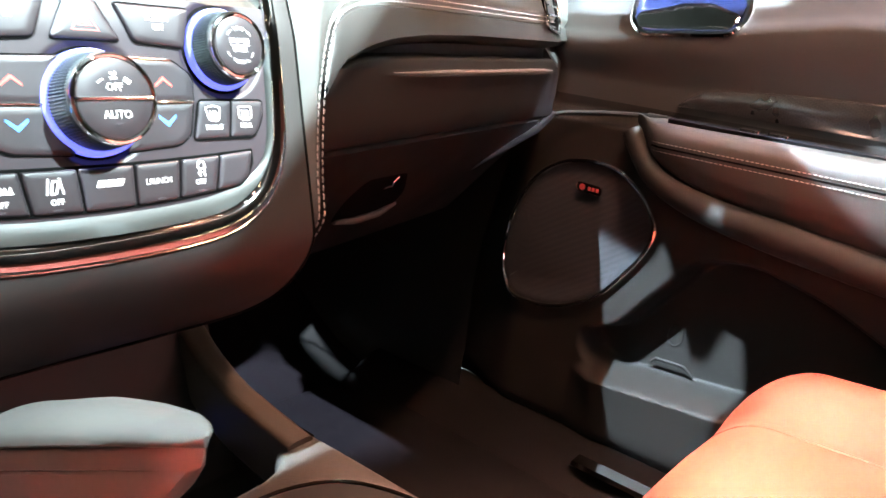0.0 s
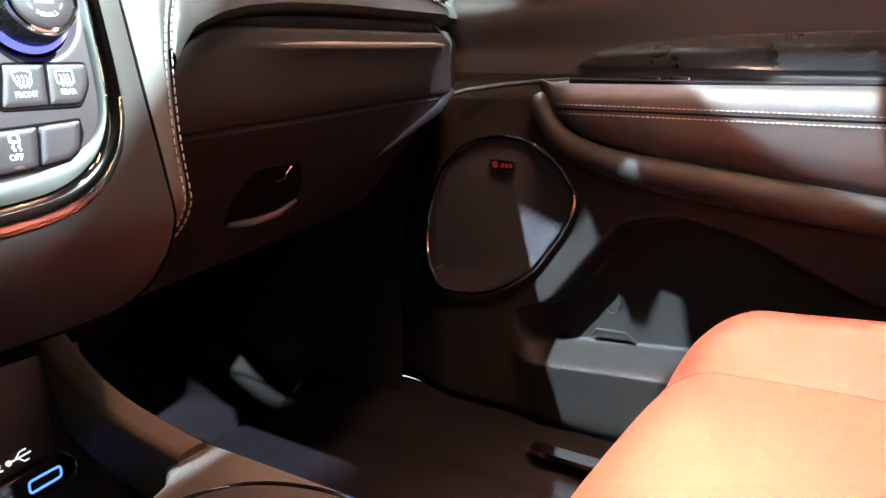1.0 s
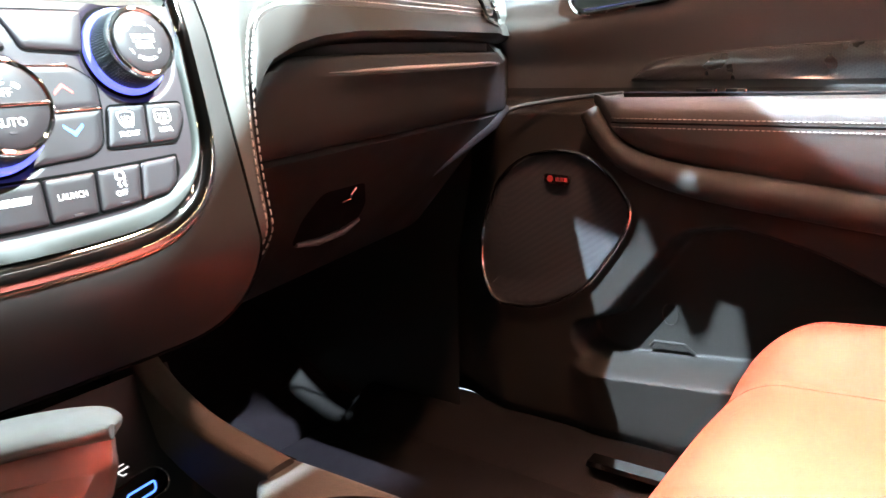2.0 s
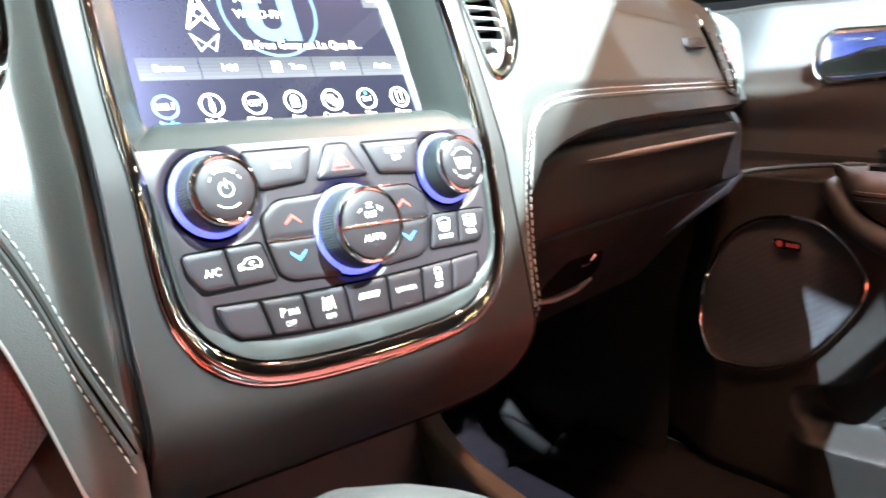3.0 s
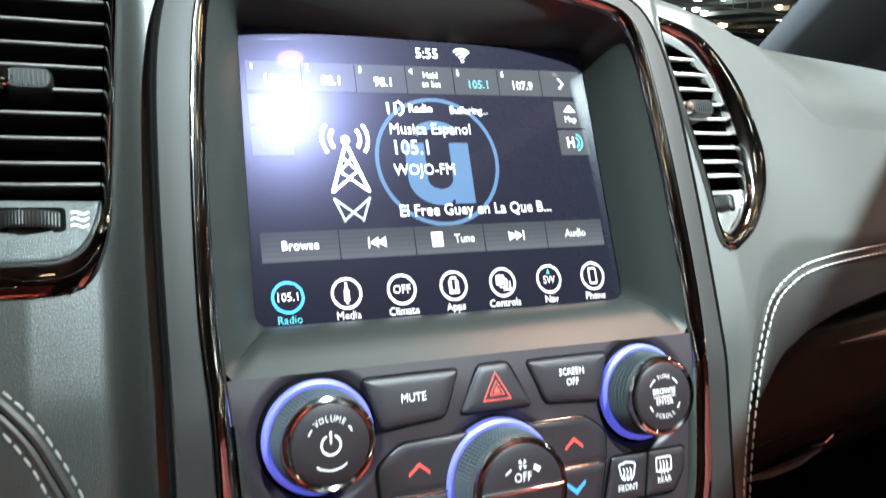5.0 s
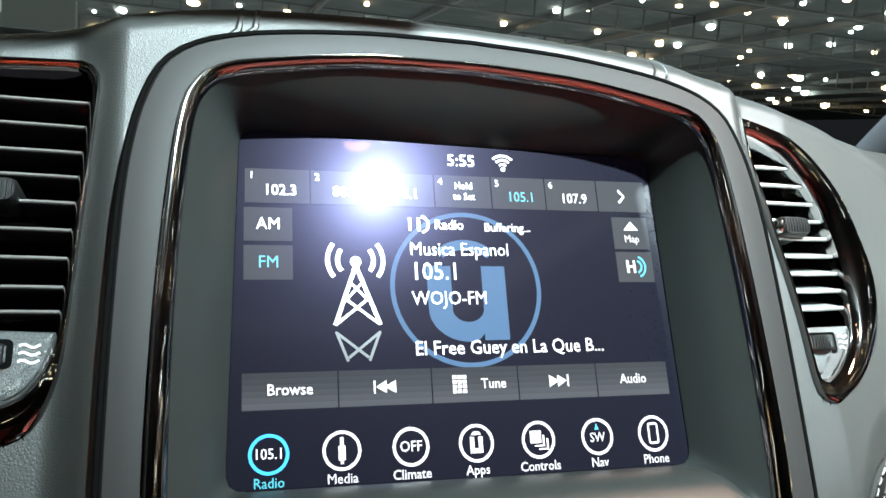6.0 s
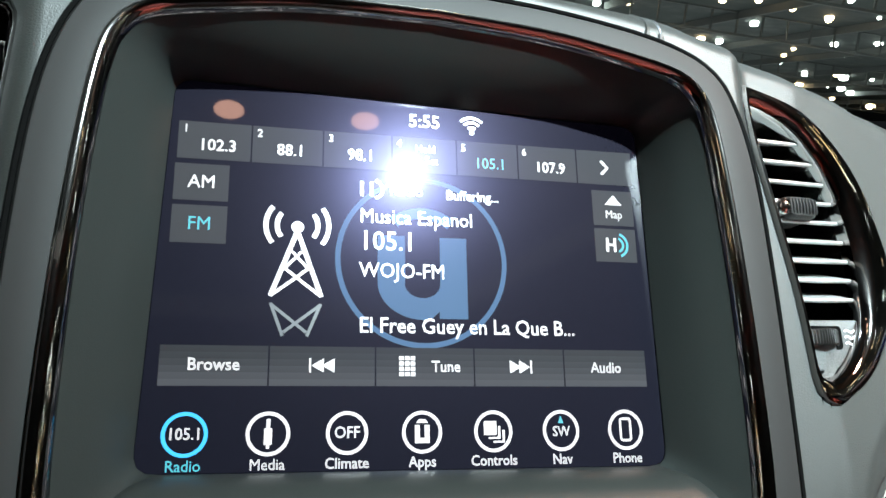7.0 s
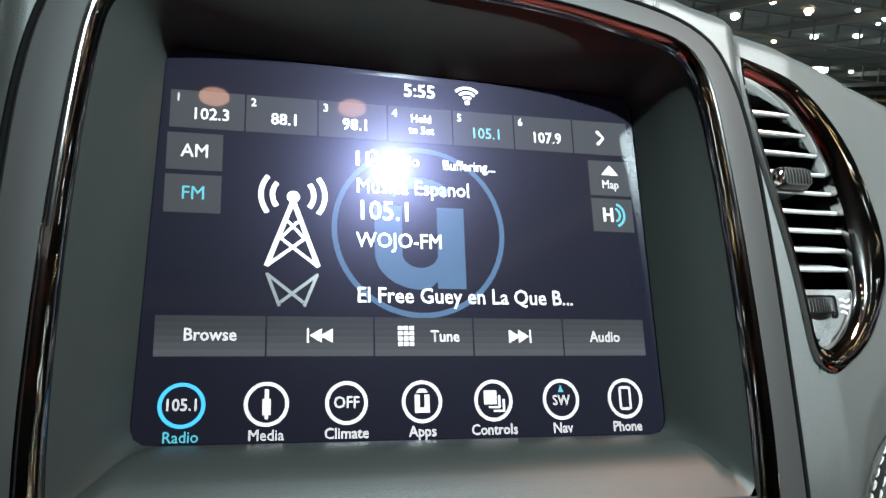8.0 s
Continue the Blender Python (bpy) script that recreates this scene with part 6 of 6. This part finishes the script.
build_seat(0.392, "red leather front passenger seat with side bolsters")
build_seat(-0.392, "red leather driver seat with side bolsters")
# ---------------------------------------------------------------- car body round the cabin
roof = tagged(new("roof"), "unseen car roof, sunroof opening cut to shape the spotlight", "roof", kind="structure")
# opening outline of the unseen roof, set by the wanted shadow edges below
HOLE = rounded([(-0.44, -0.61), (0.24, -0.61), (0.41, -0.414), (0.575, -0.205), (0.48, -0.195), (0.31, -0.195), (0.30, -0.156), (0.14, -0.156), (0.094, -0.264), (-0.125, -0.264), (-0.22, -0.20), (-0.44, -0.20)], 0.02)
n_ = 160
edge_in = polar(dense(HOLE, 16), 0.03, -0.43, n_)
edge_out = polar(dense([(-0.80, -1.70), (0.762, -1.70), (0.762, -0.15), (-0.80, -0.15)], 60), 0.03, -0.43, n_)
part("roof_panel", loft([[Vector((u, v, 1.25)) for u, v in edge_in], [Vector((u, v, 1.25)) for u, v in edge_out], [Vector((u, v, 1.21)) for u, v in edge_out], [Vector((u, v, 1.21)) for u, v in edge_in], [Vector((u, v, 1.25)) for u, v in edge_in]]), ROOFLINING, roof, "unseen roof lining round the shaped opening", smooth=False)
# added unseen sheet; its outline cuts the front spotlight into patches on the door
LIGHT_MASK = [(0.300, -0.155), (0.300, -0.081), (0.245, 0.020), (0.233, 0.008), (0.200, -0.032), (0.176, -0.086), (0.146, -0.155), (-0.79, -0.155), (-0.79, 0.30), (-0.16, 0.30), (-0.16, 0.096), (-0.46, 0.096), (-0.46, 0.066), (-0.05, 0.063), (-0.05, 0.30), (0.02, 0.30), (0.02, 0.055), (0.10, 0.037), (0.134, 0.037), (0.179, 0.040), (0.178, 0.048), (0.139, 0.075), (0.138, 0.092), (0.179, 0.110), (0.161, 0.127), (0.174, 0.189), (0.185, 0.224), (0.350, 0.292), (0.362, 0.068), (0.372, 0.010), (0.66, 0.020), (0.66, -0.155)]
part("light_mask_sheet", loft([[Vector((u, v, 1.195)) for u, v in LIGHT_MASK], [Vector((u, v, 1.209)) for u, v in LIGHT_MASK]], cap0=True, cap1=True), ROOFLINING, roof, "unseen sheet cut to shape the spotlight patches", smooth=False)
part("roof_console", box(bmesh.new(), -0.12, 0.10, -0.264, -0.158, 1.198, 1.2095), ROOFLINING, roof, "overhead lamp console", smooth=False)
for s in (-1, 1):
    foot = [(-0.055, 0.0), (0.10, 0.0), (0.12, 0.10), (-0.03, 0.10), (-0.06, 0.05)]
    rows = []
    for f in np.linspace(0, 1, 9):
        c = Vector((s * (0.80 - 0.10 * f), 0.62 - 0.64 * f, 0.74 + 0.48 * f + 0.02 * math.sin(math.pi * f)))
        rows.append([c + Vector((s * dx, dy, 0)) for dx, dy in rounded(foot, 0.02, 4)])
    tagged(part("pillar", loft(rows, cap0=True, cap1=True), PILLAR), "dark grey fabric-lined windscreen pillar", "pillar", kind="structure")
wall_rear = tagged(part("wall_rear", box(bmesh.new(), -0.82, 0.82, -1.75, -1.70, 0.08, 1.25), ROOFLINING, smooth=False), "plain rear closure of the cabin", "wall", kind="structure")
wall_left = tagged(part("wall_left", box(bmesh.new(), -0.84, -0.80, -1.70, 0.80, 0.08, 0.80), DOOR, smooth=False), "plain driver door panel", "wall", kind="structure")
wall_right = tagged(part("wall_right", box(bmesh.new(), 0.85, 0.89, -1.70, 0.80, 0.08, 0.735), DOOR, smooth=False), "plain outer body side", "wall", kind="structure")

# ---------------------------------------------------------------- exhibition hall
CEIL = 11.0
hall = tagged(part("hall_ceiling", box(bmesh.new(), -90, 110, -60, 140, CEIL, CEIL + 0.3), HALLDARK, smooth=False), "dark exhibition hall ceiling", "ceiling", kind="structure")
ground = tagged(part("ground", surface(lambda x, y: Vector((x, y, -0.35)), np.linspace(-90, 110, 4), np.linspace(-60, 140, 4)), HALLFLOOR), "grey carpeted exhibition hall ground", "ground", kind="structure")
backwall = tagged(part("wall_hall", box(bmesh.new(), -90, 110, 139, 140, -0.35, CEIL), HALLDARK, smooth=False), "dark far hall wall", "wall", kind="structure")
rng = random.Random(7)
LAMP_W = material("lamp_white", (0.8, 0.8, 0.8), 0.5, glow=(0.86, 1.0, 0.90), power=46.8)
LAMP_Y = material("lamp_warm", (0.8, 0.7, 0.5), 0.5, glow=(1.0, 0.74, 0.40), power=31.2)
lamp_me = []
for m in (LAMP_W, LAMP_Y):
    bm = bmesh.new()
    bmesh.ops.create_icosphere(bm, subdivisions=2, radius=0.5)
    me = bpy.data.meshes.new("lamp_globe")
    bm.to_mesh(me)
    bm.free()
    me.materials.append(m)
    lamp_me.append(me)
places = []
for y in (24, 28, 33, 38, 44, 51, 59, 68, 79, 92):
    x = -20.0 - rng.random() * 4
    while x < y * 1.2 + 10:
        x += rng.choice((0.03, 0.03, 0.06, 0.10, 0.16)) * y * rng.uniform(0.7, 1.3)
        if x < 105:
            places.append((x, y + rng.uniform(-1.6, 1.6) * y / 40))
near_places = places[:]
far_lamps = [bmesh.new(), bmesh.new()]
for i in range(150):
    x, y = (rng.uniform(-25, 25), -rng.uniform(4, 30)) if i < 60 else (rng.choice((-1, 1)) * rng.uniform(14, 45), rng.uniform(-40, 22))
    s = rng.uniform(0.14, 0.34)
    box(far_lamps[i % 2], x - s, x + s, y - s * 0.6, y + s * 0.6, CEIL - 0.14, CEIL)
for bm, m in zip(far_lamps, (LAMP_W, LAMP_Y)):
    tagged(part("ceiling_lamps", bm, m, None, smooth=False), "small bright lamps under the hall ceiling", "ceiling lamp", kind="stuff")
for x, y in near_places:
    me = lamp_me[rng.random() < 0.45]
    lamp = tagged(new("ceiling_lamp", me), "small bright lamp under the hall ceiling", "ceiling lamp", "ceiling lamps")
    s = rng.uniform(0.18, 0.44) * (abs(y) / 40) ** 0.9
    lamp.matrix_world = Matrix.Translation((x, y, CEIL - s * 0.3)) @ Matrix.Diagonal((s * rng.choice((1, 1.2, 2.0)), s * 1.5, s * 0.9, 1))
for y in (19, 26, 35, 47, 63, 85):
    truss = tagged(new("ceiling_truss"), "dark steel lattice truss under the hall ceiling", "truss", "ceiling trusses", kind="structure")
    bm = bmesh.new()
    for z in (CEIL - 1.6, CEIL - 0.1):
        box(bm, -60, 90, y, y + 0.2, z, z + 0.15)
    part("chords", bm, TRUSS, truss, smooth=False)
    bm = bmesh.new()
    for k in range(75):
        box(bm, -60 + 2 * k, -59.9 + 2 * k, y + 0.02, y + 0.17, CEIL - 1.46, CEIL - 0.1)
    tagged(part("web_bars", bm, TRUSS, truss, smooth=False), kind="stuff")
for x in range(-56, 90, 8):
    bm = box(bmesh.new(), x, x + 0.25, 3, 110, CEIL - 0.5, CEIL)
    tagged(part("ceiling_beam", bm, TRUSS, None, smooth=False), "dark steel beam under the hall ceiling", "beam", "ceiling beams", kind="structure")

# show sign hanging beyond the windscreen
def sign(u, v, h):
    return Vector((-2.72 + 0.42 * u, 12.0 - h, 2.16 + 0.42 * v))


show_sign = thing("hanging_sign", "pale grey hanging sign panel with a white shield mark", "sign")
# panel and shield get a faint glow of their own in place of hall light
part("panel", slab(rounded([(-1.2, -0.5), (2.1, -0.5), (2.1, 0.6), (-1.2, 0.6)], 0.05), sign, -0.15, 0.0, 0.02), material("sign_grey_glow", (0.30, 0.34, 0.34), 0.5, vary=0.1, big=1.0, glow=(0.55, 0.75, 0.72), power=0.10), show_sign, "pale grey panel", smooth=False)
flat_shape("shield", [[(-0.75, 0.32), (-0.1, 0.32), (-0.1, -0.05), (-0.42, -0.36), (-0.75, -0.05)]], material("sign_white_glow", (0.8, 0.82, 0.8), 0.5, glow=(0.8, 1.0, 0.95), power=0.5), show_sign, sign, 0.01)
flat_shape("shield_bar", [[(-0.47, 0.28), (-0.38, 0.28), (-0.38, -0.24), (-0.47, -0.24)], [(-0.70, 0.06), (-0.15, 0.06), (-0.15, -0.02), (-0.70, -0.02)]], bpy.data.materials["sign_grey_glow"], show_sign, sign, 0.02)
for u in (-0.9, 1.8):
    part("cable", tube([sign(u, 0.6, -0.07), sign(u, (CEIL - 2.16) / 0.42, -0.07)], 0.02, sides=6), TRUSS, show_sign)
